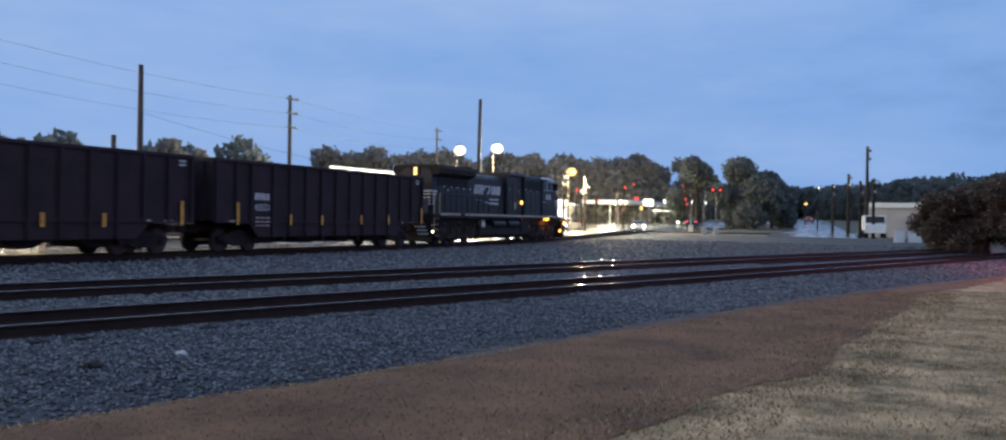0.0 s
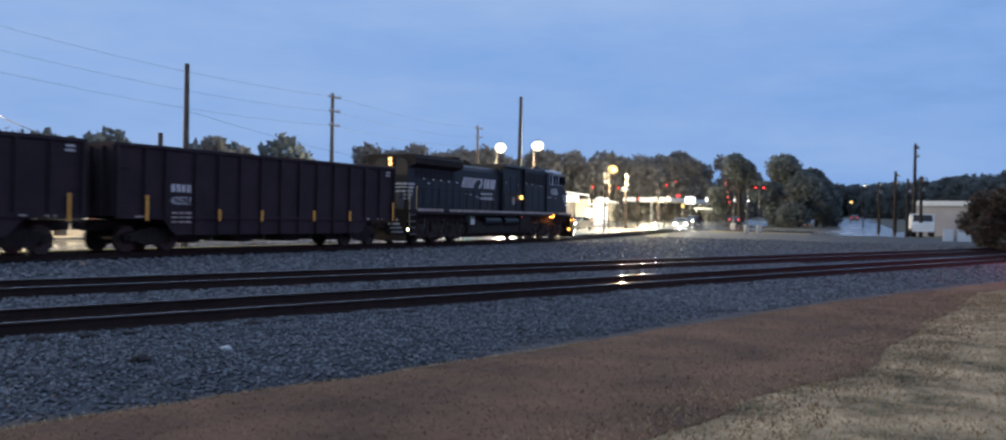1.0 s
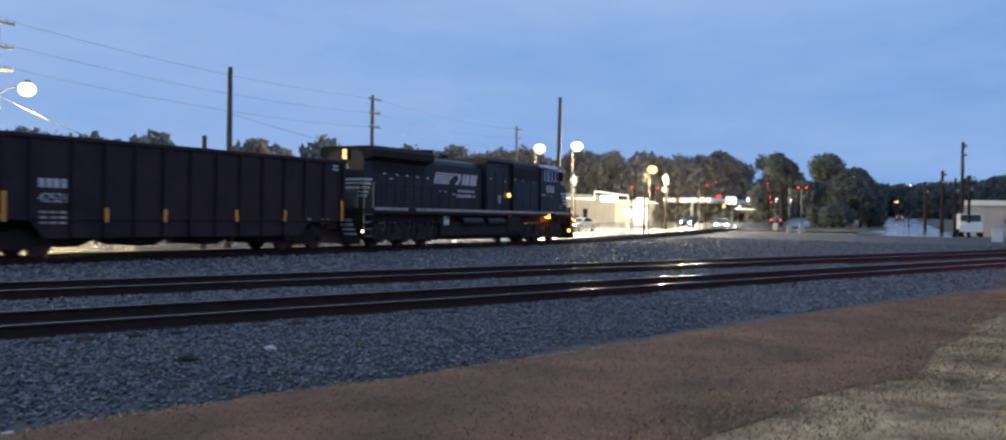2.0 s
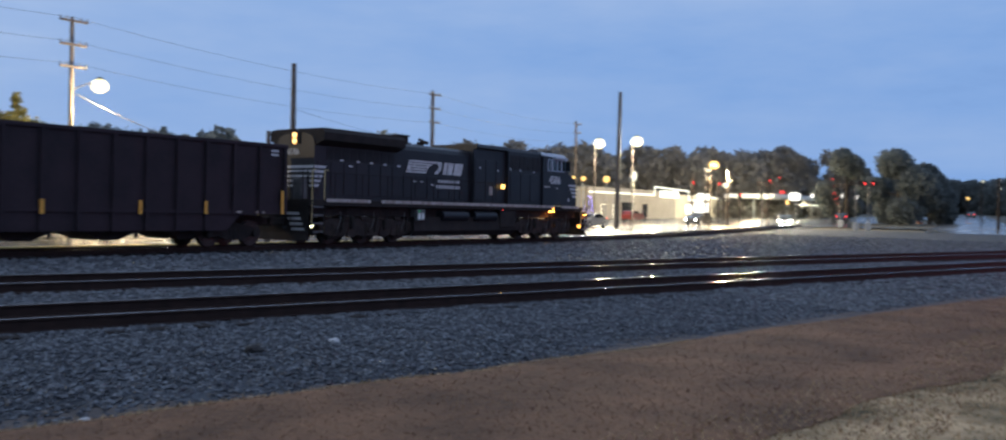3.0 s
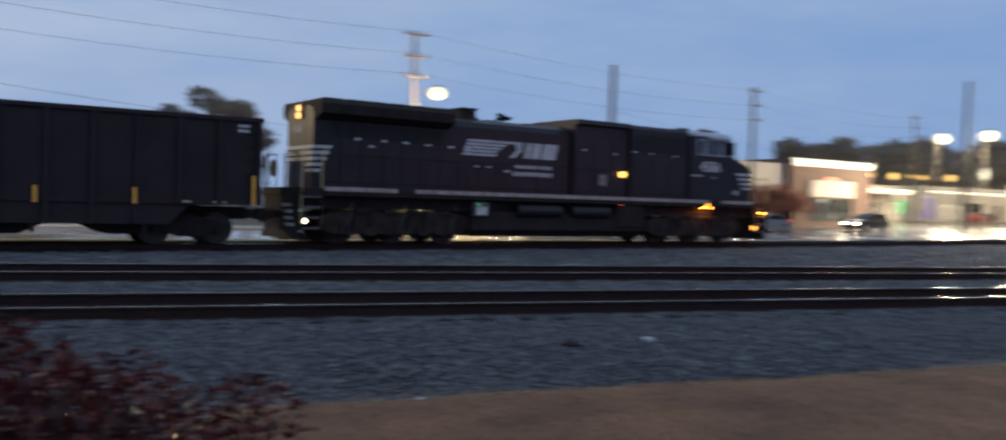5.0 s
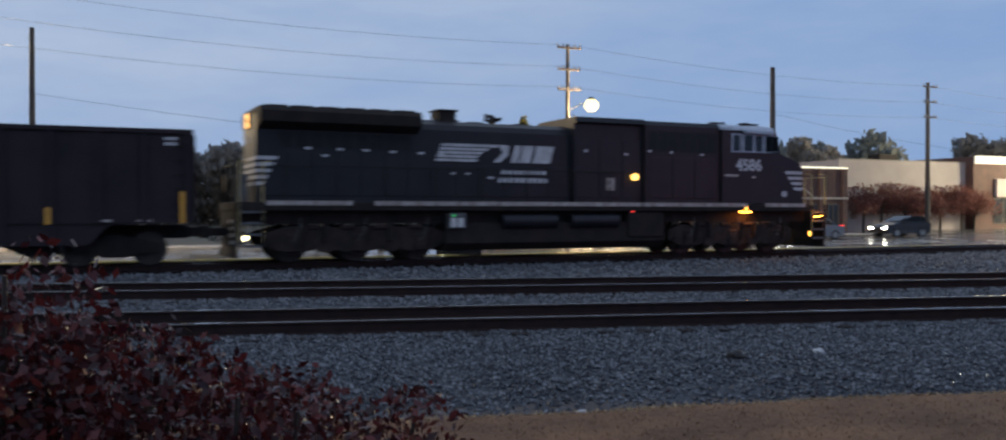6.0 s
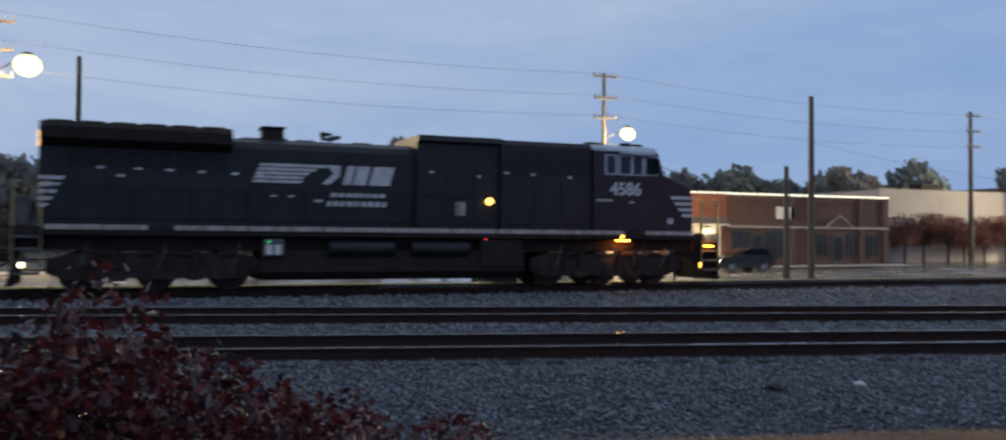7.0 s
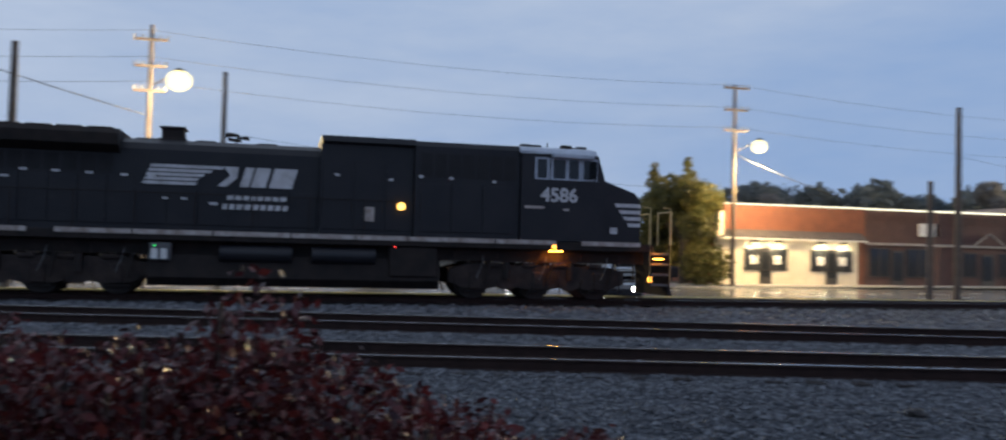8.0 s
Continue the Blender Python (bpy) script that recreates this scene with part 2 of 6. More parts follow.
def tube(bm, p0, p1, r0, r1=None, n=10):
    p0, p1 = Vector(p0), Vector(p1)
    r1 = r0 if r1 is None else r1
    q = (p1 - p0).to_track_quat("Z", "Y")
    rings = []
    for p, r in ((p0, r0), (p1, r1)):
        rings.append([bm.verts.new(p + q @ Vector((r * math.cos(2 * math.pi * i / n), r * math.sin(2 * math.pi * i / n), 0))) for i in range(n)])
    a, b = rings
    for i in range(n):
        bm.faces.new((a[i], a[(i + 1) % n], b[(i + 1) % n], b[i]))
    bm.faces.new(a[::-1])
    bm.faces.new(b)
    return bm


def ball(bm, c, r, sx=1, sy=1, sz=1, u=14, v=9):
    m = Matrix.Translation(c) @ Matrix.Diagonal((sx, sy, sz, 1))
    bmesh.ops.create_uvsphere(bm, u_segments=u, v_segments=v, radius=r, matrix=m)
    return bm


def chain(bm, pts, r, n=6):
    """One bent rod through the points."""
    ps = [Vector(p) for p in pts]
    rings = []
    for i, p in enumerate(ps):
        t = (ps[min(i + 1, len(ps) - 1)] - ps[max(i - 1, 0)]).normalized()
        q = t.to_track_quat("Z", "Y" if abs(t.y) < 0.9 else "X")
        rings.append([bm.verts.new(p + q @ Vector((r * math.cos(2 * math.pi * k / n), r * math.sin(2 * math.pi * k / n), 0))) for k in range(n)])
    for a, b in zip(rings, rings[1:]):
        for k in range(n):
            bm.faces.new((a[k], a[(k + 1) % n], b[(k + 1) % n], b[k]))
    bm.faces.new(rings[0][::-1])
    bm.faces.new(rings[-1])
    return bm


def part(name, bm, material, parent=None, label="", smooth=False):
    bmesh.ops.recalc_face_normals(bm, faces=bm.faces)
    me = bpy.data.meshes.new(name)
    bm.to_mesh(me)
    bm.free()
    me.materials.append(material)
    if smooth:
        me.shade_smooth()
    ob = new(name, me)
    if parent is not None:
        ob.parent = parent
    if label:
        tagged(ob, label)
    return ob


def soup(name, verts, faces, material, parent=None):
    me = bpy.data.meshes.new(name)
    me.from_pydata([tuple(v) for v in verts], [], [tuple(f) for f in faces])
    me.materials.append(material)
    ob = new(name, me)
    if parent is not None:
        ob.parent = parent
    return ob


def B():
    return bmesh.new()


def thing(name, label, category, group="", m=None):
    ob = new(name)
    ob.empty_display_size = 0.2
    if m is not None:
        ob.matrix_world = m
    return tagged(ob, label, category, group)


def letters(name, body, size, material, parent, m, label="", bold=0.0):
    c = bpy.data.curves.new(name, "FONT")
    c.body, c.size, c.extrude, c.align_x, c.offset = body, size, 0.004, "LEFT", bold
    tmp = new(name, c)
    me = bpy.data.meshes.new_from_object(tmp)
    bpy.data.objects.remove(tmp)
    me.materials.clear()
    me.materials.append(material)
    ob = new(name, me)
    ob.parent = parent
    ob.matrix_basis = m
    return tagged(ob, label)


def ground_z(x, y):
    d = math.hypot(x, y)
    return -0.50 + max(0.0, d - 55) * 0.0125 if d < 900 else 10.06


def lift(x, y):
    """How far the tracks climb with the land, beyond the level stretch."""
    return max(0.0, math.hypot(x, y) - 62) * 0.0125

# ---- ground, lawn, ballast, tracks, roads ----
def track_main(x):
    return 28.307 + 0.00087 * x * x


def track_near(x):
    return 13.5 - 0.24 * x


def track_mid(x):
    return 18.0 - 0.255 * x


LAWN_X = (-14, -6, 0, 4, 10, 15, 22, 30, 38, 60, 90)
LAWN_Y = (9.9, 9.0, 8.3, 7.4, 6.2, 5.55, 4.35, 2.5, 0.3, -6.2, -15.0)


def lawn_edge(x):
    return float(np.interp(x, LAWN_X, LAWN_Y)) + 0.12 * noise.noise((x * 0.7, 3.1, 0))


def grid(name, xs, ts, place, material, label, parent=None):
    """A sheet of quads; place(x, t) gives the point for each x and each t from 0 to 1."""
    v = [place(x, t) for x in xs for t in ts]
    n = len(ts)
    f = [(i * n + j, (i + 1) * n + j, (i + 1) * n + j + 1, i * n + j + 1) for i in range(len(xs) - 1) for j in range(n - 1)]
    ob = soup(name, v, f, material, parent)
    ob.data.shade_smooth()
    return tagged(ob, label, kind="structure")


def make_ground():
    rad = [0.0, 2, 5, 10, 20, 30, 40, 50, 55, 60, 70, 85, 100, 130, 170, 220, 300, 450, 700, 1200, 2400, 4500]
    n = 72
    v, f = [], []
    for r in rad:
        for i in range(n):
            a = 2 * math.pi * i / n
            v.append((r * math.sin(a), r * math.cos(a), ground_z(r, 0) - 0.10))
    for k in range(len(rad) - 1):
        for i in range(n):
            f.append((k * n + i, k * n + (i + 1) % n, (k + 1) * n + (i + 1) % n, (k + 1) * n + i))
    g = soup("ground", v, f, M_GROUND)
    tagged(g, "dull earth and rough grass verge reaching the horizon", kind="structure")


make_ground()


def lawn_h(x, y):
    e = lawn_edge(x) - y
    return -0.36 + 0.012 * min(e, 9) + 0.02 * noise.noise((x * 0.5, y * 0.5, 0)) + min(0, (e - 0.25) * 0.35) + lift(x, y)


def verge_w(x):
    """Breadth of the brown strip: broad at the near end, thin where the lawn runs off."""
    return float(np.interp(x, (-14, 6, 12, 18, 26, 40, 90), (3.9, 4.1, 4.0, 3.0, 1.6, 0.8, 0.6))) + 0.5 * noise.noise((x * 0.28, 1.7, 4)) + 0.22 * noise.noise((x * 1.1, 8.7, 2))


xs = list(np.arange(-14, 90.1, 0.5))
grid("lawn", xs, np.linspace(0, 1, 40), lambda x, t: (x, lawn_edge(x) - 0.3 - 36 * t * t, lawn_h(x, lawn_edge(x) - 0.3 - 36 * t * t) - 0.004), M_LAWN,
     "straw-coloured dormant lawn with sparse green patches")
grid("grass_verge", xs, np.linspace(0, 1, 14), lambda x, t: (x, lawn_edge(x) + 0.05 - verge_w(x) * t, lawn_h(x, lawn_edge(x) - verge_w(x) * t) + 0.016 - 0.010 * t), M_BROWN,
     "strip of dead reddish-brown grass along the ballast")


def ballast_h(x, y):
    a, b, c = abs(y - track_near(x)), abs(y - track_mid(x)), y - track_main(x)
    z = -0.185
    if y < track_near(x) - 1.1:
        z = -0.185 - 0.075 * (track_near(x) - 1.1 - y)
    z = max(z, -0.47)
    if c > 2.3:
        z = -0.21 - 0.22 * (c - 2.3)
    elif y > track_mid(x) + 1.3:
        z = max(-0.24, -0.085 - 0.10 * (b - 1.3))
    elif b < 2.6:
        z = -0.085 - 0.075 * max(0.0, b - 1.3)
    if a < 0.8 or b < 0.8:
        z -= 0.05
    return z + 0.018 * noise.noise((x * 1.3, y * 1.3, 2)) + 0.012 * noise.noise((x * 4, y * 4, 5)) + lift(x, y)


def ballast_pt(x, t):
    y0, y1 = lawn_edge(x) - 0.4, track_main(x) + 3.6
    y = y0 + (y1 - y0) * t
    return (x, y, ballast_h(x, y))


grid("ballast_bed", list(np.arange(-40, 94.1, 0.6)), np.linspace(0, 1, 70), ballast_pt, M_BALLAST, "grey crushed-stone ballast, damp from rain")


def soil_pt(x, t):
    w = 1.15 + 0.55 * noise.noise((x * 0.4, 5.2, 1)) + 0.3 * noise.noise((x * 1.6, 2.2, 6))
    y = lawn_edge(x) - 0.3 + w * t
    return (x, y, ballast_h(x, y) + 0.014 - 0.03 * t * t)


grid("soil_strip", list(np.arange(-10, 60.1, 0.3)), np.linspace(0, 1, 10), soil_pt, M_SOIL, "bare damp soil between the ballast and the grass")


def sweep(bm, pts, prof):
    """A closed profile (across, up) carried along points in the ground plane."""
    rings = []
    for i, p in enumerate(pts):
        a, b = pts[max(0, i - 1)], pts[min(len(pts) - 1, i + 1)]
        t = Vector((b[0] - a[0], b[1] - a[1])).normalized()
        nrm = (-t.y, t.x)
        rings.append([bm.verts.new((p[0] + nrm[0] * u, p[1] + nrm[1] * u, p[2] + w)) for u, w in prof])
    n = len(prof)
    for r, s in zip(rings, rings[1:]):
        for i in range(n):
            bm.faces.new((r[i], s[i], s[(i + 1) % n], r[(i + 1) % n]))
    bm.faces.new(rings[0])
    bm.faces.new(rings[-1][::-1])
    return bm


def side(fn, x, off):
    """The point off metres to the far side of a line."""
    d = (fn(x + 0.1) - fn(x - 0.1)) / 0.2
    k = math.hypot(1, d)
    return (x - off * d / k, fn(x) + off / k)


def make_track(name, fn, x0, x1, base, cant, label):
    t = thing(name, label, "railway track")
    t["kind"] = "structure"
    xs = np.arange(x0, x1 + 0.01, 2.0)
    bm = B()
    for r, o in ((-1, 0.0), (1, cant)):
        pts = []
        for x in xs:
            px, py = side(fn, x, 0.7525 * r)
            pts.append((px, py, base + o + lift(px, py)))
        web = sweep(B(), pts, [(-0.075, -0.185), (0.075, -0.185), (0.075, -0.165), (0.012, -0.150), (0.012, -0.045), (0.036, -0.035), (0.036, -0.008), (-0.036, -0.008), (-0.036, -0.035), (-0.012, -0.045), (-0.012, -0.150), (-0.075, -0.165)])
        rail = part("rail", web, M_RAIL, t)
        part("rail_head", sweep(B(), pts, [(-0.034, -0.006), (0.034, -0.006), (0.026, 0.0), (-0.026, 0.0)]), M_RAILTOP, rail, "worn shiny running surface")
    bed = sweep(B(), [(x, fn(x), base + lift(x, fn(x))) for x in xs], [(-0.95, -0.26), (0.95, -0.26), (0.70, -0.190), (-0.70, -0.190)])
    part("dark_bed", bed, M_BED, t, "darker ballast between the rails")
    tie = box(B(), -0.11, 0.11, -1.3, 1.3, -0.24, -0.17, 0.012)
    first = part("tie", tie, M_TIE, t)
    k = 0
    for x in np.arange(max(x0 + 1, -12), min(x1, 88), 0.56 if base > -1 else 0.6):
        ob = first if k == 0 else new("tie", first.data)
        ob.parent = t
        px, py = side(fn, x, random.uniform(-0.05, 0.05))
        ob.matrix_basis = pose(px, py, base + lift(px, py) + random.uniform(-0.008, 0.006), 0, 0, math.degrees(math.atan((fn(x + 0.1) - fn(x - 0.1)) / 0.2)) + random.uniform(-1, 1))
        k += 1
    return t


make_track("railway_track_near", track_near, -36, 112, 0.0, 0.02, "near railway track, dark ties, rails shiny on top")
make_track("railway_track_mid", track_mid, -36, 112, 0.10, 0.03, "second railway track with wet shiny rails")
make_track("railway_track_main", track_main, -60, 104, 0.0, 0.0, "track under the freight train beside the street")


def strip(name, pts, w, z, material, label, thick=0.0, kind="structure"):
    """A road ribbon along points, following the land."""
    v, f = [], []
    fine = []
    for a, b in zip(pts, pts[1:]):
        n = max(2, int(math.dist(a, b) / 6))
        fine += [(a[0] + (b[0] - a[0]) * i / n, a[1] + (b[1] - a[1]) * i / n) for i in range(n)]
    fine.append(pts[-1])
    for i, p in enumerate(fine):
        a, b = fine[max(0, i - 1)], fine[min(len(fine) - 1, i + 1)]
        t = Vector((b[0] - a[0], b[1] - a[1])).normalized()
        for u in np.linspace(-w / 2, w / 2, 5):
            x, y = p[0] - t.y * u, p[1] + t.x * u
            v.append((x, y, ground_z(x, y) + z))
    for i in range(len(fine) - 1):
        for j in range(4):
            f.append((i * 5 + j, i * 5 + 5 + j, i * 5 + 6 + j, i * 5 + 1 + j))
    ob = soup(name, v, f, material)
    return tagged(ob, label, kind=kind)


# the wet main street behind the train, then the lot behind it
strip("road", [(-90, 44), (60, 44), (100, 45.5), (150, 50), (330, 66)], 18.0, 0.0, M_ROAD, "wide wet asphalt street shining with lamp light")
strip("parking_lot", [(56, 63.2), (112, 64.5), (230, 74)], 18.0, -0.03, M_LOT, "wet asphalt parking lot before the shops")
strip("pavement", [(-90, 54.9), (55, 54.9)], 3.4, 0.10, M_KERB, "concrete pavement along the shop fronts")
strip("side_road", [(119, 56), (116, 38), (116, 14), (112, -20)], 9.0, 0.06, M_ROAD, "wet road running over the level crossing")
strip("far_road", [(math.sin(radians(a)) * d, math.cos(radians(a)) * d) for a, d in ((79.6, 93), (79.5, 180), (79.2, 420), (79.0, 800))], 9.0, 0.08, M_ROAD, "wet road rising away between trees")
kerb = B()
for a in range(-44, 56, 2):
    box(kerb, a * 2.0, a * 2.0 + 3.99, 34.62, 34.84, -0.62, -0.20, 0.02)
tagged(part("kerb", kerb, M_KERBY), "mottled yellow kerb between the track and the street", kind="structure")
kerb = B()
for a in range(-22, 14):
    box(kerb, a * 4.0, a * 4.0 + 3.99, 53.02, 53.19, -0.62, -0.37, 0.02)
tagged(part("kerb", kerb, M_KERB), "pale kerb along the shop pavement", kind="structure")

# ---- the train ----
SC = 9.6      # the locomotive's middle, in metres from the rear end of its sill stripe


def wheelset(parent, x, r, y=0.755):
    bm = B()
    tube(bm, (0, -1.0, 0), (0, 1.0, 0), 0.085, n=10)
    for s in (-1, 1):
        tube(bm, (0, s * (y - 0.065), 0), (0, s * (y + 0.065), 0), r, n=28)
        tube(bm, (0, s * (y - 0.095), 0), (0, s * (y - 0.065), 0), r + 0.028, n=28)
        tube(bm, (0, s * (y + 0.065), 0), (0, s * (y + 0.11), 0), r * 0.36, n=12)
        for k in range(6):
            a = k * math.pi / 3
            tube(bm, (0.66 * r * math.cos(a), s * (y + 0.065), 0.66 * r * math.sin(a)), (0.66 * r * math.cos(a), s * (y + 0.075), 0.66 * r * math.sin(a)), 0.07, n=8)
    w = part("wheelset", bm, M_WHEEL, parent)
    w.matrix_basis = pose(x, 0, r)
    return w


def loco_hood(root):
    X = lambda s: s - SC
    hw = 1.02
    bm = extr(B(), [(-hw, 1.75), (-hw, 4.02), (-hw + 0.10, 4.20), (-hw + 0.42, 4.34), (hw - 0.42, 4.34), (hw - 0.10, 4.20), (hw, 4.02), (hw, 1.75)], X(-0.40), X(9.95))
    hood = part("long_hood", bm, M_BLACK, root, "black engine hood")
    bm = extr(B(), [(-1.40, 1.75), (-1.40, 4.45), (-1.30, 4.60), (1.30, 4.60), (1.40, 4.45), (1.40, 1.75)], X(12.6), X(15.75))
    part("auxiliary_cab", bm, M_BLACK, root)
    bm = extr(B(), [(-1.22, 1.75), (-1.22, 4.40), (-1.42, 4.46), (-1.36, 4.63), (1.36, 4.63), (1.42, 4.46), (1.22, 4.40), (1.22, 1.75)], X(9.9), X(12.6))
    part("blower_housing", bm, M_BLACK, root)
    for k in range(7):
        part("inverter_grille", box(B(), X(12.75) + k * 0.42, X(13.10) + k * 0.42, -1.415, -1.39, 3.55, 4.25), M_GRILLE, root)
    # radiator wings over the rear of the hood
    bm = extr(B(), [(-hw, 3.86), (-1.50, 4.06), (-1.52, 4.36), (-1.40, 4.50), (1.40, 4.50), (1.52, 4.36), (1.50, 4.06), (hw, 3.86)], X(-0.36), X(4.48))
    rad = part("radiator", bm, M_BLACK2, root, "overhanging radiator section")
    for k in range(6):
        part("radiator_shutter", box(B(), X(-0.2) + k * 0.77, X(0.45) + k * 0.77, -1.36, 1.36, 4.497, 4.545, 0.01), M_TRUCK, rad)
    for k in range(9):
        part("intake_screen", box(B(), X(0.25) + k * 0.46, X(0.63) + k * 0.46, -hw - 0.012, -hw + 0.01, 3.34, 3.82), M_GRILLE, rad)
    # doors, latches and hinges
    s = -0.28
    while s < 9.5:
        w = 0.74 if s < 4.6 else 0.82
        for sd in (-1, 1):
            bm = box(B(), X(s) + 0.025, X(s + w) - 0.025, sd * (hw + 0.016) - 0.012, sd * (hw + 0.016) + 0.012, 1.95, 3.26 if s < 4.6 else 2.95, 0.008)
            for zz in (2.2, 2.6):
                box(bm, X(s) + 0.06, X(s) + 0.12, sd * (hw + 0.03) - 0.012, sd * (hw + 0.03) + 0.012, zz, zz + 0.09)
            part("hood_door", bm, M_BLACK, hood)
        s += w
    s = 12.75
    while s < 15.4:
        bm = box(B(), X(s) + 0.02, X(s + 0.92) - 0.02, -1.428, -1.398, 1.95, 3.35, 0.008)
        part("access_door", bm, M_BLACK, root)
        s += 0.94
    for s in (9.95, 10.85, 11.75):
        part("blower_door", box(B(), X(s) + 0.02, X(s + 0.84) - 0.02, -1.245, -1.215, 1.95, 3.9, 0.008), M_BLACK, root)
    # small pale builder's labels
    for s, z in ((1.0, 3.31), (1.95, 3.30), (2.75, 3.29), (3.6, 3.27), (4.5, 3.25), (5.2, 3.24), (1.5, 3.10)):
        part("warning_label", box(B(), X(s), X(s) + 0.20, -hw - 0.034, -hw - 0.030, z, z + 0.065), M_WHITE, hood)
    for s, z in ((10.3, 3.48), (11.85, 3.40), (12.7, 3.52), (13.6, 3.50), (14.9, 3.45)):
        y = -1.25 if s < 12.6 else -1.432
        part("warning_label", box(B(), X(s), X(s) + 0.13, y, y + 0.004, z, z + 0.07), M_WHITE, root)
    for s, z in ((5.6, 2.65), (6.1, 2.65)):
        part("warning_label", box(B(), X(s), X(s) + 0.16, -hw - 0.034, -hw - 0.030, z, z + 0.06), M_WHITE, hood)
    # stack, horns, roof hatches
    bm = box(B(), X(5.45), X(6.05), -0.36, 0.36, 4.32, 4.70, 0.03)
    box(bm, X(5.40), X(6.10), -0.41, 0.41, 4.70, 4.76, 0.01)
    box(bm, X(5.36), X(6.14), -0.45, 0.45, 4.32, 4.42, 0.02)
    part("exhaust_stack", bm, M_BLACK2, root)
    bm = tube(B(), (X(7.5), 0, 4.30), (X(7.5), 0, 4.52), 0.03)
    for yy, zz, s0, s1 in ((-0.18, 4.60, 7.16, 7.5), (0.0, 4.66, 7.22, 7.55), (0.18, 4.58, 7.85, 7.5), (-0.06, 4.56, 7.78, 7.5), (0.10, 4.52, 7.25, 7.5)):
        tube(bm, (X(s0), yy, zz), (X(s1), yy, zz), 0.065, 0.02)
        tube(bm, (X(s1), yy, zz), (X(7.5), 0, 4.48), 0.018, n=6)
    box(bm, X(7.36), X(7.64), -0.20, 0.20, 4.46, 4.50)
    part("air_horn", bm, M_BLACK2, root)
    for s in (4.8, 6.4, 8.1):
        part("roof_hatch", box(B(), X(s), X(s) + 0.55, -0.5, 0.5, 4.33, 4.385, 0.015), M_BLACK, hood)
    # white chevron bars on the rear corner
    for k in range(5):
        z = 2.24 + k * 0.185
        part("safety_stripe", prism(B(), [(X(-0.41), z), (X(-0.20 + 0.095 * k), z), (X(-0.14 + 0.095 * k), z + 0.10), (X(-0.41), z + 0.10)], -hw - 0.036, -hw - 0.031), M_WHITE, hood)
        part("safety_stripe", box(B(), X(-0.412), X(-0.406), -hw + 0.02, hw - 0.02, z, z + 0.10), M_WHITE, hood)
    # plain-shape emblem: slanted bars and two slanted blocks
    for k in range(5):
        z = 3.06 + k * 0.118
        sl = 0.05 * k
        part("emblem_bar", prism(B(), [(X(5.05 + sl), z), (X(6.45 + 0.045 * k * k), z), (X(6.53 + 0.045 * k * k), z + 0.085), (X(5.09 + sl), z + 0.085)], -hw - 0.042, -hw - 0.034), M_WHITE, hood, "white slanted emblem bar")
    part("emblem_block", prism(B(), [(X(7.06), 3.06), (X(7.30), 3.06), (X(7.58), 3.30), (X(7.62), 3.62), (X(7.22), 3.62), (X(7.40), 3.38)], -hw - 0.042, -hw - 0.034), M_WHITE, hood, "white curved emblem block")
    for a, b in ((7.66, 7.90), (7.96, 8.36), (8.46, 9.10)):
        part("emblem_block", prism(B(), [(X(a), 3.06), (X(b), 3.06), (X(b + 0.16), 3.62), (X(a + 0.16), 3.62)], -hw - 0.042, -hw - 0.034), M_WHITE, hood, "white slanted emblem block")
    for z, a, b in ((2.69, 7.32, 8.78), (2.42, 7.20, 8.98)):
        s = a
        while s < b:
            w = random.uniform(0.13, 0.17)
            part("lettering_bar", prism(B(), [(X(s), z), (X(s + w), z), (X(s + w + 0.03), z + 0.15), (X(s + 0.03), z + 0.15)], -hw - 0.042, -hw - 0.034), M_WHITE, hood, "short white lettering bar")
            s += w + 0.055
    part("lettering_bar", box(B(), X(6.85), X(7.08), -hw - 0.042, -hw - 0.034, 2.53, 2.60), M_WHITE, hood)


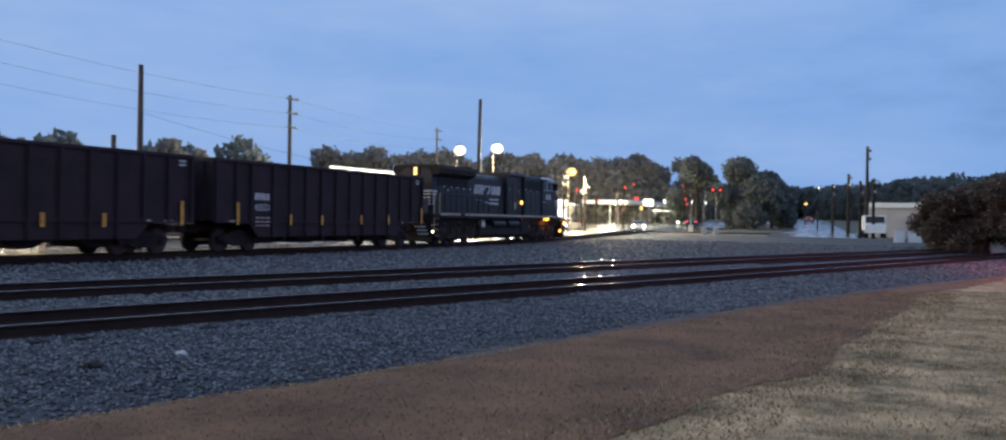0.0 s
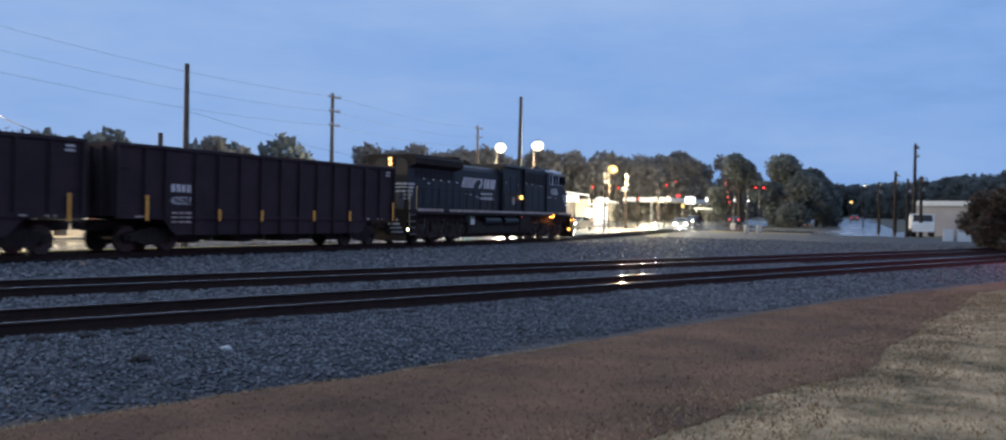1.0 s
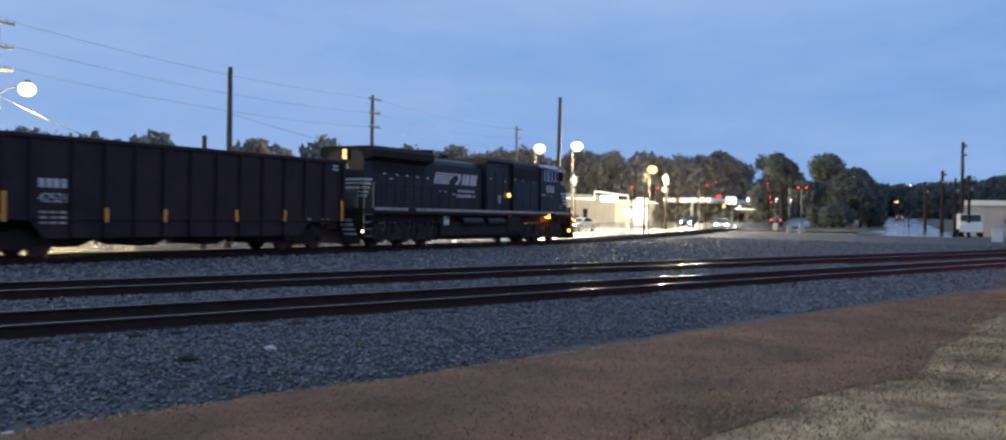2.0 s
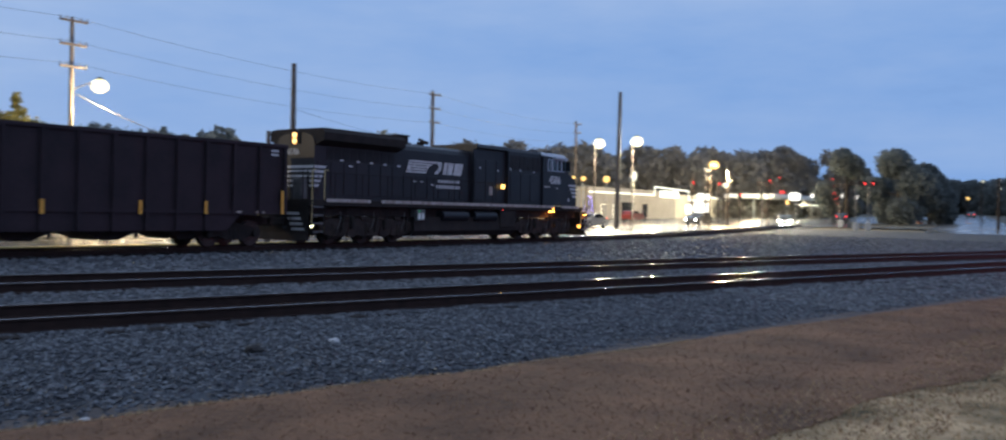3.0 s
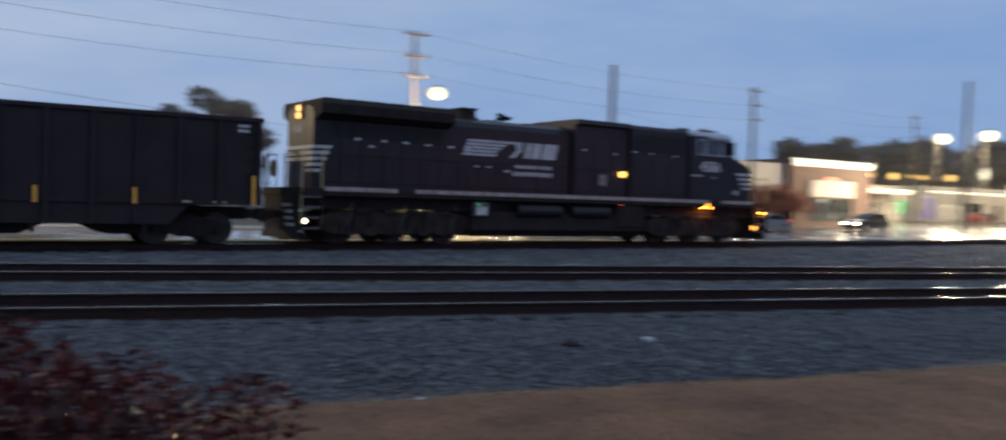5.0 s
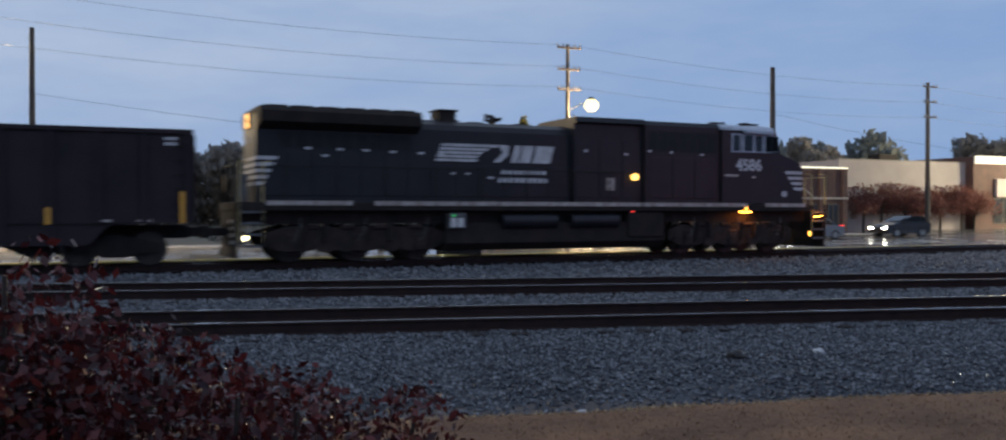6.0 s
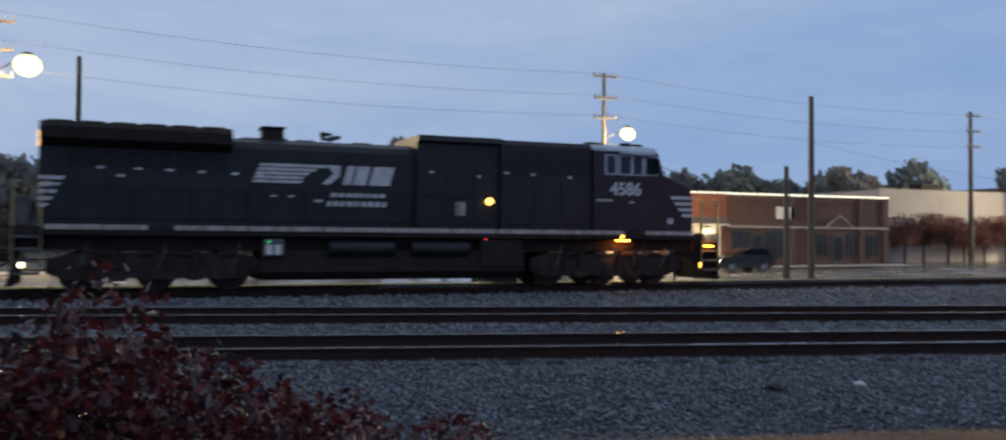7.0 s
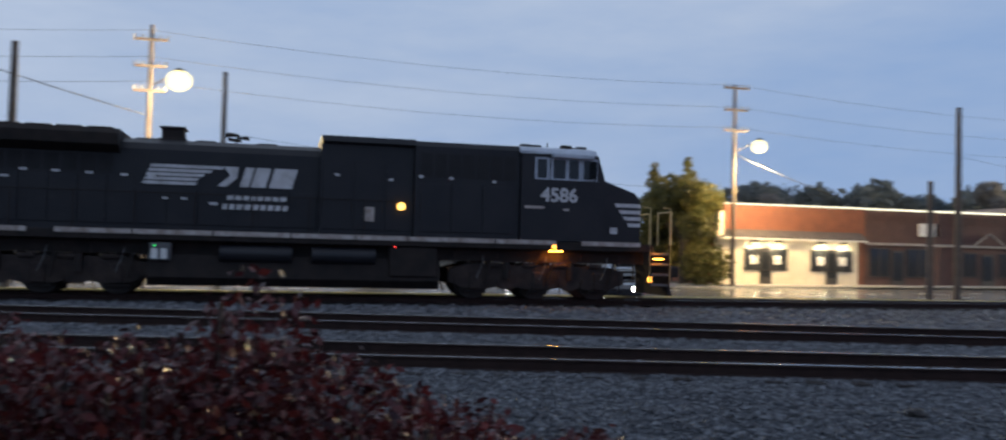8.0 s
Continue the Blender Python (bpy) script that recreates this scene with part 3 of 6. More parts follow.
def loco_cab(root):
    X = lambda s: s - SC
    w = 1.50
    bm = prism(B(), [(X(15.78), 1.78), (X(15.78), 4.46), (X(18.20), 4.40), (X(18.42), 3.70), (X(18.42), 1.78)], -w, w)
    cabb = part("cab", bm, M_BLACK, root, "black crew cab")
    bm = B()
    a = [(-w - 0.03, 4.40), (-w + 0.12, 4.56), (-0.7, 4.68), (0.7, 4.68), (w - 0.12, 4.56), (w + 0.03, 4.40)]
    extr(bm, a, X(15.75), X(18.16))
    part("roof", bm, M_ROOF, cabb, "pale blue-grey cab roof")
    for s, y in ((15.95, -0.7), (16.3, -0.6), (16.8, 0.3), (17.5, -0.3), (17.2, -0.9), (17.75, -0.7)):
        part("roof_box", box(B(), X(s), X(s) + 0.35, y, y + 0.3, 4.60, 4.76, 0.03), M_BLACK2, cabb)
    part("roof_aerial", tube(B(), (X(17.0), 0, 4.6), (X(17.0), 0, 4.9), 0.02), M_BLACK2, cabb)
    # side windows in pale frames with a visor above
    for sd in (-1, 1):
        y = sd * w
        for a, b in ((16.26, 16.58), (16.76, 17.16), (17.26, 17.58), (17.72, 18.12)):
            part("window", box(B(), X(a), X(b), y - 0.012, y + 0.012, 3.66, 4.24), M_GLASS, cabb)
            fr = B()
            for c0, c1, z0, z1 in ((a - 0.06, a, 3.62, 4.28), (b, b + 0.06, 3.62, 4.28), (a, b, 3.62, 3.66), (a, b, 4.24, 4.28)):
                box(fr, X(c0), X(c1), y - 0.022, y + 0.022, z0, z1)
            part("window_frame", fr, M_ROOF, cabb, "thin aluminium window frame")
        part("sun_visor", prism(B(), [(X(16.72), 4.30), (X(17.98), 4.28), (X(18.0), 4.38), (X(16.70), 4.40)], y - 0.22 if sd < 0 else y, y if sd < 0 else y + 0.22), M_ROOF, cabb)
    for y0, y1 in ((-1.32, -0.72), (-0.66, -0.04), (0.04, 0.66), (0.72, 1.32)):
        bm = B()
        v = [bm.verts.new(p) for p in ((X(18.405), y0, 3.78), (X(18.405), y1, 3.78), (X(18.24), y1, 4.32), (X(18.24), y0, 4.32))]
        bm.faces.new(v)
        bmesh.ops.solidify(bm, geom=list(bm.faces), thickness=0.02)
        part("windscreen", bm, M_GLASS, cabb)
    letters("road_number", "4586", 0.58, M_WHITE, cabb, pose(X(16.40), -w - 0.008, 2.97, 90), "white road number", 0.016)
    for sd in (-1, 1):
        y0, y1 = sorted((sd * (w + 0.05), sd * (w + 0.34)))
        part("wind_deflector", box(B(), X(18.02), X(18.05), y0, y1, 3.62, 4.20), M_GLASS, cabb)
        part("mirror_arm", tube(B(), (X(18.03), sd * w, 3.66), (X(18.03), sd * (w + 0.34), 3.66), 0.018, n=6), M_ROOF, cabb)
    part("cab_label", box(B(), X(15.90), X(16.50), -w - 0.008, -w - 0.004, 2.74, 2.82), M_LINE, cabb)
    part("cab_label", box(B(), X(17.10), X(17.30), -w - 0.008, -w - 0.004, 2.70, 2.76), M_LINE, cabb)
    # nose
    nz = prism(B(), [(X(18.42), 1.78), (X(18.42), 3.70), (X(19.50), 3.32), (X(19.68), 3.10), (X(19.68), 1.78)], -1.28, 1.28)
    nose = part("nose", nz, M_BLACK, root, "short sloping nose")
    for k in range(4):
        z = 2.28 + k * 0.20
        part("safety_stripe", prism(B(), [(X(19.32 - 0.14 * k), z), (X(19.685), z), (X(19.685), z + 0.11), (X(19.25 - 0.14 * k), z + 0.11)], -1.288, -1.282), M_WHITE, nose)
        part("safety_stripe", box(B(), X(19.682), X(19.688), -1.2, 1.2, z, z + 0.11), M_WHITE, nose)
    part("notice_plate", box(B(), X(18.70), X(18.93), -1.29, -1.282, 2.05, 2.24), M_WHITE, nose)
    bm = box(B(), X(19.66), X(19.74), -0.3, 0.3, 2.95, 3.2, 0.02)
    part("headlight_housing", bm, M_BLACK2, nose)


def loco_under(root):
    X = lambda s: s - SC
    bm = box(B(), X(-1.05), X(20.05), -1.52, 1.52, 1.50, 1.75, 0.02)
    box(bm, X(-0.9), X(19.9), -1.1, 1.1, 1.12, 1.5)
    part("underframe", bm, M_BLACK2, root)
    for a, b in ((-0.2, 2.30), (2.98, 4.9), (4.94, 7.0), (7.04, 9.1), (9.14, 10.9), (10.94, 12.4), (12.44, 15.0), (15.04, 16.9), (17.7, 19.6)):
        part("sill_stripe", box(B(), X(a), X(b), -1.545, -1.525, 1.66, 1.79), M_LINE, root, "dirty pale sill stripe")
        part("sill_stripe", box(B(), X(a), X(b), 1.525, 1.545, 1.66, 1.79), M_LINE, root)
    # fuel tank and air reservoirs
    bm = extr(B(), [(-1.35, 1.12), (-1.40, 0.50), (-1.15, 0.26), (1.15, 0.26), (1.40, 0.50), (1.35, 1.12)], X(5.3), X(13.4))
    part("fuel_tank", bm, M_BLACK2, root)
    for a, b in ((7.2, 9.15), (9.7, 11.5)):
        part("air_reservoir", tube(B(), (X(a), -1.32, 1.18), (X(b), -1.32, 1.18), 0.24, n=20), M_BLACK, root, smooth=False)
    bm = box(B(), X(11.9), X(13.3), -1.46, -0.9, 0.62, 1.48, 0.03)
    part("equipment_box", bm, M_BLACK2, root)
    bm = box(B(), X(5.36), X(5.92), -1.50, -1.1, 0.95, 1.44, 0.03)
    mb = part("meter_box", bm, M_METER, root, "soiled grey meter box")
    for q in (5.42, 5.66):
        part("dial_plate", box(B(), X(q), X(q) + 0.17, -1.508, -1.502, 1.00, 1.28), M_SIGNW, mb)
    part("indicator_lamp", tube(B(), (X(5.5), -1.515, 1.36), (X(5.5), -1.495, 1.36), 0.03), G_GREEN, root)
    part("indicator_lamp", tube(B(), (X(12.05), -1.48, 1.50), (X(12.05), -1.455, 1.50), 0.035), G_RED, root)
    # trucks
    for c in (2.55, 16.45):
        for sd in (-1, 1):
            y = sd * 1.10
            bm = prism(B(), [(X(c - 2.75), 0.50), (X(c - 2.75), 0.86), (X(c - 2.2), 1.02), (X(c + 2.2), 1.02), (X(c + 2.75), 0.86), (X(c + 2.75), 0.50), (X(c + 2.3), 0.32), (X(c + 1.6), 0.30), (X(c + 1.25), 0.36), (X(c + 1.1), 0.27), (X(c + 0.85), 0.27), (X(c + 0.7), 0.37), (X(c + 0.4), 0.30), (X(c - 0.4), 0.30), (X(c - 0.7), 0.36), (X(c - 0.85), 0.27), (X(c - 1.1), 0.27), (X(c - 1.25), 0.36), (X(c - 1.6), 0.30), (X(c - 2.3), 0.32)], y - 0.10, y + 0.10)
            fr = part("truck_frame", bm, M_TRUCK, root, "dusty cast truck side frame")
            for d in (-1.95, 0, 1.95):
                ax = box(B(), X(c + d) - 0.20, X(c + d) + 0.20, y - 0.17, y + 0.17, 0.28, 0.84, 0.05)
                tube(ax, (X(c + d), y + sd * 0.15, 0.56), (X(c + d), y + sd * 0.22, 0.56), 0.12)
                part("axle_box", ax, M_TRUCK, fr)
            for d in (-1.0, 1.0):
                bm = tube(B(), (X(c + d), y + sd * 0.14, 0.60), (X(c + d), y + sd * 0.14, 1.10), 0.11, n=10)
                part("spring", bm, M_BLACK2, fr)
            for d in (-2.6, -1.3, 0.62, 1.32, 2.55):
                part("sand_pipe", chain(B(), [(X(c + d), y + sd * 0.2, 1.35), (X(c + d), y + sd * 0.22, 0.62), (X(c + d) + 0.10, y, 0.12)], 0.022, 5), M_TRUCK, fr)
            for d in (-1.95, 0, 1.95):
                part("shock_absorber", tube(B(), (X(c + d) + 0.3, y + sd * 0.2, 0.45), (X(c + d) + 0.42, y + sd * 0.2, 1.12), 0.045, n=8), M_BLACK2, fr)
                part("pedestal_tie", box(B(), X(c + d) - 0.32, X(c + d) + 0.32, y - 0.06, y + 0.06, 0.20, 0.275, 0.01), M_BLACK2, fr)
                part("axle_cable", chain(B(), [(X(c + d), y + sd * 0.24, 0.60), (X(c + d) + 0.15, y + sd * 0.26, 0.95), (X(c + d) + 0.22, y + sd * 0.2, 1.3)], 0.016, 5), M_METER, fr)
            for d in (-1.6, -0.5, 0.5, 1.6):
                part("brake_cylinder", tube(B(), (X(c + d), y + sd * 0.1, 1.02), (X(c + d) + 0.4, y + sd * 0.1, 1.02), 0.08), M_TRUCK, fr)
    # handrails
    for sd in (-1, 1):
        bm = B()
        chain(bm, [(X(-0.1), sd * 1.48, 2.80), (X(12.4), sd * 1.48, 2.80)], 0.017)
        for s in np.arange(0.3, 12.5, 1.55):
            tube(bm, (X(s), sd * 1.48, 1.75), (X(s), sd * 1.48, 2.80), 0.017, n=6)
        part("handrail", bm, M_BLACK2, root)
    # end platforms: steps, grab rails, couplers
    for s0, dr in ((-0.05, -1), (19.70, 1)):
        for sd in (-1, 1):
            for k in range(4):
                z = 0.50 + k * 0.32
                st = box(B(), min(X(s0 + dr * 0.28), X(s0 + dr * 0.86)), max(X(s0 + dr * 0.28), X(s0 + dr * 0.86)), sd * 1.28 - 0.2, sd * 1.28 + 0.2, z, z + 0.03)
                step = part("step", st, M_BLACK2, root)
                nosing = box(B(), min(X(s0 + dr * 0.28), X(s0 + dr * 0.86)), max(X(s0 + dr * 0.28), X(s0 + dr * 0.86)), sd * 1.485 - 0.012, sd * 1.485 + 0.012, z - 0.03, z + 0.04)
                part("tread_edge", nosing, M_METER, step, "worn grey step edge")
            for q in (0.26, 0.88):
                c = X(s0 + dr * q)
                st = box(B(), c - 0.015, c + 0.015, sd * 1.48 - 0.05, sd * 1.48 + 0.02, 0.45, 1.75)
                part("step_side", st, M_BLACK2, root)
            for q in (0.25, 0.90):
                c = X(s0 + dr * q)
                rl = chain(B(), [(c, sd * 1.50, 0.60), (c, sd * 1.50, 1.80), (c, sd * 1.50, 2.88), (c - dr * 0.22, sd * 1.44, 2.90)], 0.024)
                part("grab_rail", rl, M_RAIL_Y, root, "yellow-ochre grab rail")
        e = s0 + dr * 0.98
        for sd in (-1, 1):
            part("end_rail", chain(B(), [(X(e), sd * 1.40, 1.75), (X(e), sd * 1.40, 2.78), (X(e), sd * 0.35, 2.78), (X(e), sd * 0.35, 1.75)], 0.026), M_RAIL_Y if dr > 0 else M_BLACK2, root)
        cp = box(B(), min(X(e), X(e + dr * 0.62)), max(X(e), X(e + dr * 0.62)), -0.14, 0.14, 0.78, 1.02, 0.03)
        box(cp, min(X(e + dr * 0.5), X(e + dr * 0.85)), max(X(e + dr * 0.5), X(e + dr * 0.85)), -0.2, 0.2, 0.72, 1.08, 0.05)
        part("coupler", cp, M_TRUCK, root)
        pl = prism(B(), [(X(e), 1.5), (X(e), 0.45), (X(e + dr * 0.10), 0.16), (X(e - dr * 0.06), 0.16), (X(e - dr * 0.08), 1.5)], -1.35, 1.35)
        part("pilot_plow", pl, M_BLACK2, root, "black snow-plow pilot")
        for y in (-0.5, 0.45, 0.62):
            hs = chain(B(), [(X(e), y, 1.1), (X(e + dr * 0.22), y, 0.72), (X(e + dr * 0.42), y, 0.62), (X(e + dr * 0.5), y, 0.85)], 0.025)
            part("brake_hose", hs, M_TYRE, root)
    part("brake_cabinet", box(B(), X(-0.98), X(-0.62), -0.95, -0.45, 1.752, 2.55, 0.03), M_METER, root, "grey cabinet on the rear platform")
    for y in (-1.30, -1.05, 1.05, 1.30):
        part("platform_post", tube(B(), (X(-1.00), y, 1.75), (X(-1.00), y, 2.85), 0.022, n=6), M_BLACK2, root)
    part("brake_wheel", tube(B(), (X(-1.06), 0.55, 2.35), (X(-1.03), 0.55, 2.35), 0.28, n=18), M_BLACK2, root)
    for k in range(4):
        z = 0.55 + 0.2 * k
        bm = prism(B(), [(X(-1.05), 0), (X(-1.04), 0), (X(-1.04), 0.1), (X(-1.05), 0.1)], -1.2 + 0.1 * k, -0.5 + 0.1 * k)
        bmesh.ops.translate(bm, verts=bm.verts, vec=(0, 0, z))
        part("safety_stripe", bm, M_WHITE, root)


def loco_lights(root):
    X = lambda s: s - SC
    bm = box(B(), X(-0.46), X(-0.35), -0.28, 0.28, 3.92, 4.40, 0.03)
    hs = part("rear_headlight_housing", bm, M_BLACK2, root)
    for z in (4.04, 4.27):
        part("headlight_lens", tube(B(), (X(-0.50), 0, z), (X(-0.45), 0, z), 0.105, n=16), G_REAR, hs, "lit amber-white rear headlight")
    letters("road_number", "4586", 0.36, M_WHITE, root, pose(X(-0.42), 0.50, 3.50, 90, 0, -90), "white road number on the hood end")
    bm = tube(B(), (X(12.22), -1.30, 2.66), (X(12.22), -1.40, 2.66), 0.11, n=14)
    part("walkway_lamp", bm, G_AMBERL, root, "lit amber walkway lamp")
    part("number_plate_blank", box(B(), X(11.15), X(11.45), -1.262, -1.25, 2.20, 2.62), M_LINE, root)
    part("step_lamp", ball(B(), (X(16.85), -1.50, 1.60), 0.07), G_AMBER, root, "lit amber step lamp")
    # glowing strips added to cast amber light on truck and pilot step
    part("glow_strip", box(B(), X(16.75), X(17.15), -1.46, -1.28, 1.462, 1.482), G_STRIP, root, "added amber strip lighting the truck")
    part("glow_strip", box(B(), X(20.02), X(20.34), -1.62, -1.52, 1.30, 1.315), G_STRIP, root, "added amber strip lighting the pilot step")
    part("pilot_lamp", tube(B(), (X(19.98), -1.30, 0.66), (X(20.06), -1.36, 0.66), 0.085, n=12), G_AMBER, root, "lit amber pilot lamp")
    part("step_lamp", ball(B(), (X(-0.75), -1.30, 0.72), 0.07), G_STEPW, root, "lit white step lamp")


G_REAR = glow("rear_headlight_glow", (1.0, 0.50, 0.15), 3.2)
G_AMBERL = glow("walkway_lamp_glow", (1.0, 0.55, 0.12), 4)
G_STEPW = glow("step_lamp_glow", (1.0, 0.9, 0.5), 7)


def make_loco():
    root = thing("locomotive", "black diesel freight locomotive with white emblem and road number", "locomotive")
    loco_hood(root)
    loco_cab(root)
    loco_under(root)
    loco_lights(root)
    root_wheels = [wheelset(root, s - SC, 0.535) for s in (0.60, 2.55, 4.50, 14.50, 16.45, 18.40)]
    return root, root_wheels


def make_hopper(number, label, strips):
    """Open-top coal car, 16.3 m long; x is measured from its middle."""
    root = thing("hopper_car", label, "freight car", "coal cars of the train")
    L, w = 8.0, 1.50
    bm = prism(B(), [(-L, 1.25), (-L, 3.60), (L, 3.60), (L, 1.25), (5.9, 1.10), (5.4, 0.58), (-5.4, 0.58), (-5.9, 1.10)], -w, -w + 0.04)
    part("side_sheet", bm, M_HOPPER, root, "dark oxidised steel side")
    bm = prism(B(), [(-L, 1.25), (-L, 3.60), (L, 3.60), (L, 1.25), (5.9, 1.10), (5.4, 0.58), (-5.4, 0.58), (-5.9, 1.10)], w - 0.04, w)
    part("side_sheet", bm, M_HOPPER, root)
    for e in (-1, 1):
        part("end_sheet", box(B(), e * L - 0.03, e * L + 0.03, -w + 0.04, w - 0.04, 1.25, 3.60), M_HOPPER, root)
        for y in (-1.0, -0.35, 0.35, 1.0):
            bm = box(B(), min(e * (L + 0.03), e * (L + 0.13)), max(e * (L + 0.03), e * (L + 0.13)), y - 0.05, y + 0.05, 1.2, 3.6)
            part("end_post", bm, M_HOPPER, root)
        part("coupler", box(B(), min(e * L, e * (L + 0.42)), max(e * L, e * (L + 0.42)), -0.14, 0.14, 0.76, 1.04, 0.03), M_TRUCK, root)
        for k in range(6):
            z = 1.35 + 0.38 * k
            part("ladder_rung", tube(B(), (e * (L - 0.10), -w - 0.06, z), (e * (L - 0.50), -w - 0.06, z), 0.014, n=6), M_BLACK2, root)
    part("floor_slope", extr(B(), [(-1.46, 1.9), (-0.3, 0.62), (0.3, 0.62), (1.46, 1.9), (1.46, 2.0), (0, 1.0), (-1.46, 2.0)], -5.3, 5.3), M_HOPPER, root)
    part("coal_load", extr(B(), [(-1.44, 2.6), (-1.44, 3.30), (-0.7, 3.52), (0.7, 3.52), (1.44, 3.30), (1.44, 2.6)], -L + 0.08, L - 0.08), M_STONE_D, root, "heaped dark load")
    ch = B()
    for y in (-w - 0.07, w - 0.05):
        box(ch, -L - 0.05, L + 0.05, y, y + 0.12, 3.58, 3.72, 0.02)
    for e in (-1, 1):
        box(ch, e * L - 0.06, e * L + 0.06, -w + 0.06, w - 0.06, 3.58, 3.72)
    part("top_chord", ch, M_HOPPER, root)
    part("side_sill", box(B(), -L, L, -w - 0.06, -w - 0.003, 1.16, 1.30), M_HOPPER, root)
    part("side_sill", box(B(), -L, L, w + 0.003, w + 0.06, 1.16, 1.30), M_HOPPER, root)
    part("centre_sill", box(B(), -L, L, -0.18, 0.18, 0.72, 1.10), M_BLACK2, root)
    n = 14
    for k in range(n + 1):
        x = -L + 0.10 + (2 * L - 0.20) * k / n
        x -= 0.24 if k == 2 else 0.0
        z0 = 1.16 if abs(x) > 5.6 else 0.58
        for y in (-w - 0.11, w):
            part("side_post", prism(B(), [(x - 0.075, z0), (x - 0.055, 3.60), (x + 0.055, 3.60), (x + 0.075, z0)], y, y + 0.11), M_HOPPER, root)
    for k in range(4):
        x = -4.2 + 2.8 * k
        part("hopper_gate", prism(B(), [(x - 1.0, 0.60), (x - 0.3, 0.28), (x + 0.3, 0.28), (x + 1.0, 0.60)], -0.95, 0.95), M_BLACK2, root)
        part("gate_lever", box(B(), x + 0.5, x + 0.62, -w + 0.04, -w + 0.1, 0.34, 0.62), M_BLACK2, root)
    for x, z0, z1 in strips:
        part("reflector", box(B(), x - 0.055, x + 0.055, -w - 0.128, -w - 0.113, z0, z1), M_YELLOW, root, "yellow-orange reflector strip")
    # markings
    x = -5.62
    for k in range(4):
        part("marking_bar", prism(B(), [(x + 0.24 * k, 2.12), (x + 0.24 * k + 0.17, 2.12), (x + 0.24 * k + 0.17, 2.40), (x + 0.24 * k, 2.40)], -w - 0.012, -w - 0.004), M_WHITE, root, "white owner's mark bar")
    if not number:
        for k in range(5):
            part("marking_bar", box(B(), x + 0.19 * k, x + 0.19 * k + 0.13, -w - 0.012, -w - 0.004, 1.68, 1.94), M_LINE, root)
    else:
        letters("car_number", number, 0.40, M_WHITE, root, pose(-5.64, -w - 0.012, 1.68, 90), "white car number")
    for z in (1.34, 1.18, 1.02):
        for k in range(3):
            part("marking_bar", box(B(), x + 0.32 * k, x + 0.32 * k + 0.24, -w - 0.066, -w - 0.061, z, z + 0.07), M_LINE, root)
    for xx in (5.6, 6.6, -7.2):
        part("marking_bar", box(B(), xx, xx + 0.38, -w - 0.066, -w - 0.061, 1.20, 1.26), M_LINE, root)
    for k in range(2):
        part("marking_bar", box(B(), 7.3, 7.62, -w - 0.012, -w - 0.004, 3.28 + 0.14 * k, 3.36 + 0.14 * k), M_WHITE, root)
    ws = []
    for c in (-6.05, 6.05):
        for sd in (-1, 1):
            y = sd * 0.98
            bm = prism(B(), [(c - 1.15, 0.40), (c - 1.15, 0.60), (c - 0.35, 0.80), (c + 0.35, 0.80), (c + 1.15, 0.60), (c + 1.15, 0.40), (c + 0.75, 0.40), (c + 0.3, 0.22), (c - 0.3, 0.22), (c - 0.75, 0.40)], y - 0.09, y + 0.09)
            fr = part("truck_frame", bm, M_BLACK2, root)
            sp = B()
            for d in (-0.18, 0.0, 0.18):
                tube(sp, (c + d, y + sd * 0.05, 0.28), (c + d, y + sd * 0.05, 0.62), 0.07, n=8)
            part("spring_nest", sp, M_BLACK2, fr)
            for d in (-0.89, 0.89):
                part("bearing_cap", tube(B(), (c + d, y + sd * 0.05, 0.46), (c + d, y + sd * 0.17, 0.46), 0.13, n=12), M_BLACK2, fr)
        part("bolster", box(B(), c - 0.2, c + 0.2, -1.05, 1.05, 0.58, 0.86), M_BLACK2, root)
        ws += [wheelset(root, c + d, 0.455) for d in (-0.89, 0.89)]
    return root, ws


SPEED = 6.64


def train_pose(t, s):
    x = 44.39 - SPEED * t + s
    return pose(x, track_main(x), 0, 0, 0, math.degrees(math.atan(2 * 0.00087 * x)))


loco, loco_wheels = make_loco()
hopper_a, wheels_a = make_hopper("42521", "dark coal hopper car with white number, coupled to the locomotive",
                                 ((-6.75, 1.08, 1.98), (7.75, 1.16, 2.02), (-3.4, 1.09, 1.53), (-1.15, 1.09, 1.53), (2.0, 1.12, 1.56), (4.45, 1.14, 1.58)))
hopper_b, wheels_b = make_hopper("", "dark weathered coal hopper car, second behind the locomotive",
                                 ((-7.6, 1.06, 1.96), (7.37, 1.06, 1.96), (3.91, 1.0, 1.46), (1.56, 1.0, 1.46), (-1.7, 1.0, 1.46), (-4.1, 1.0, 1.46)))

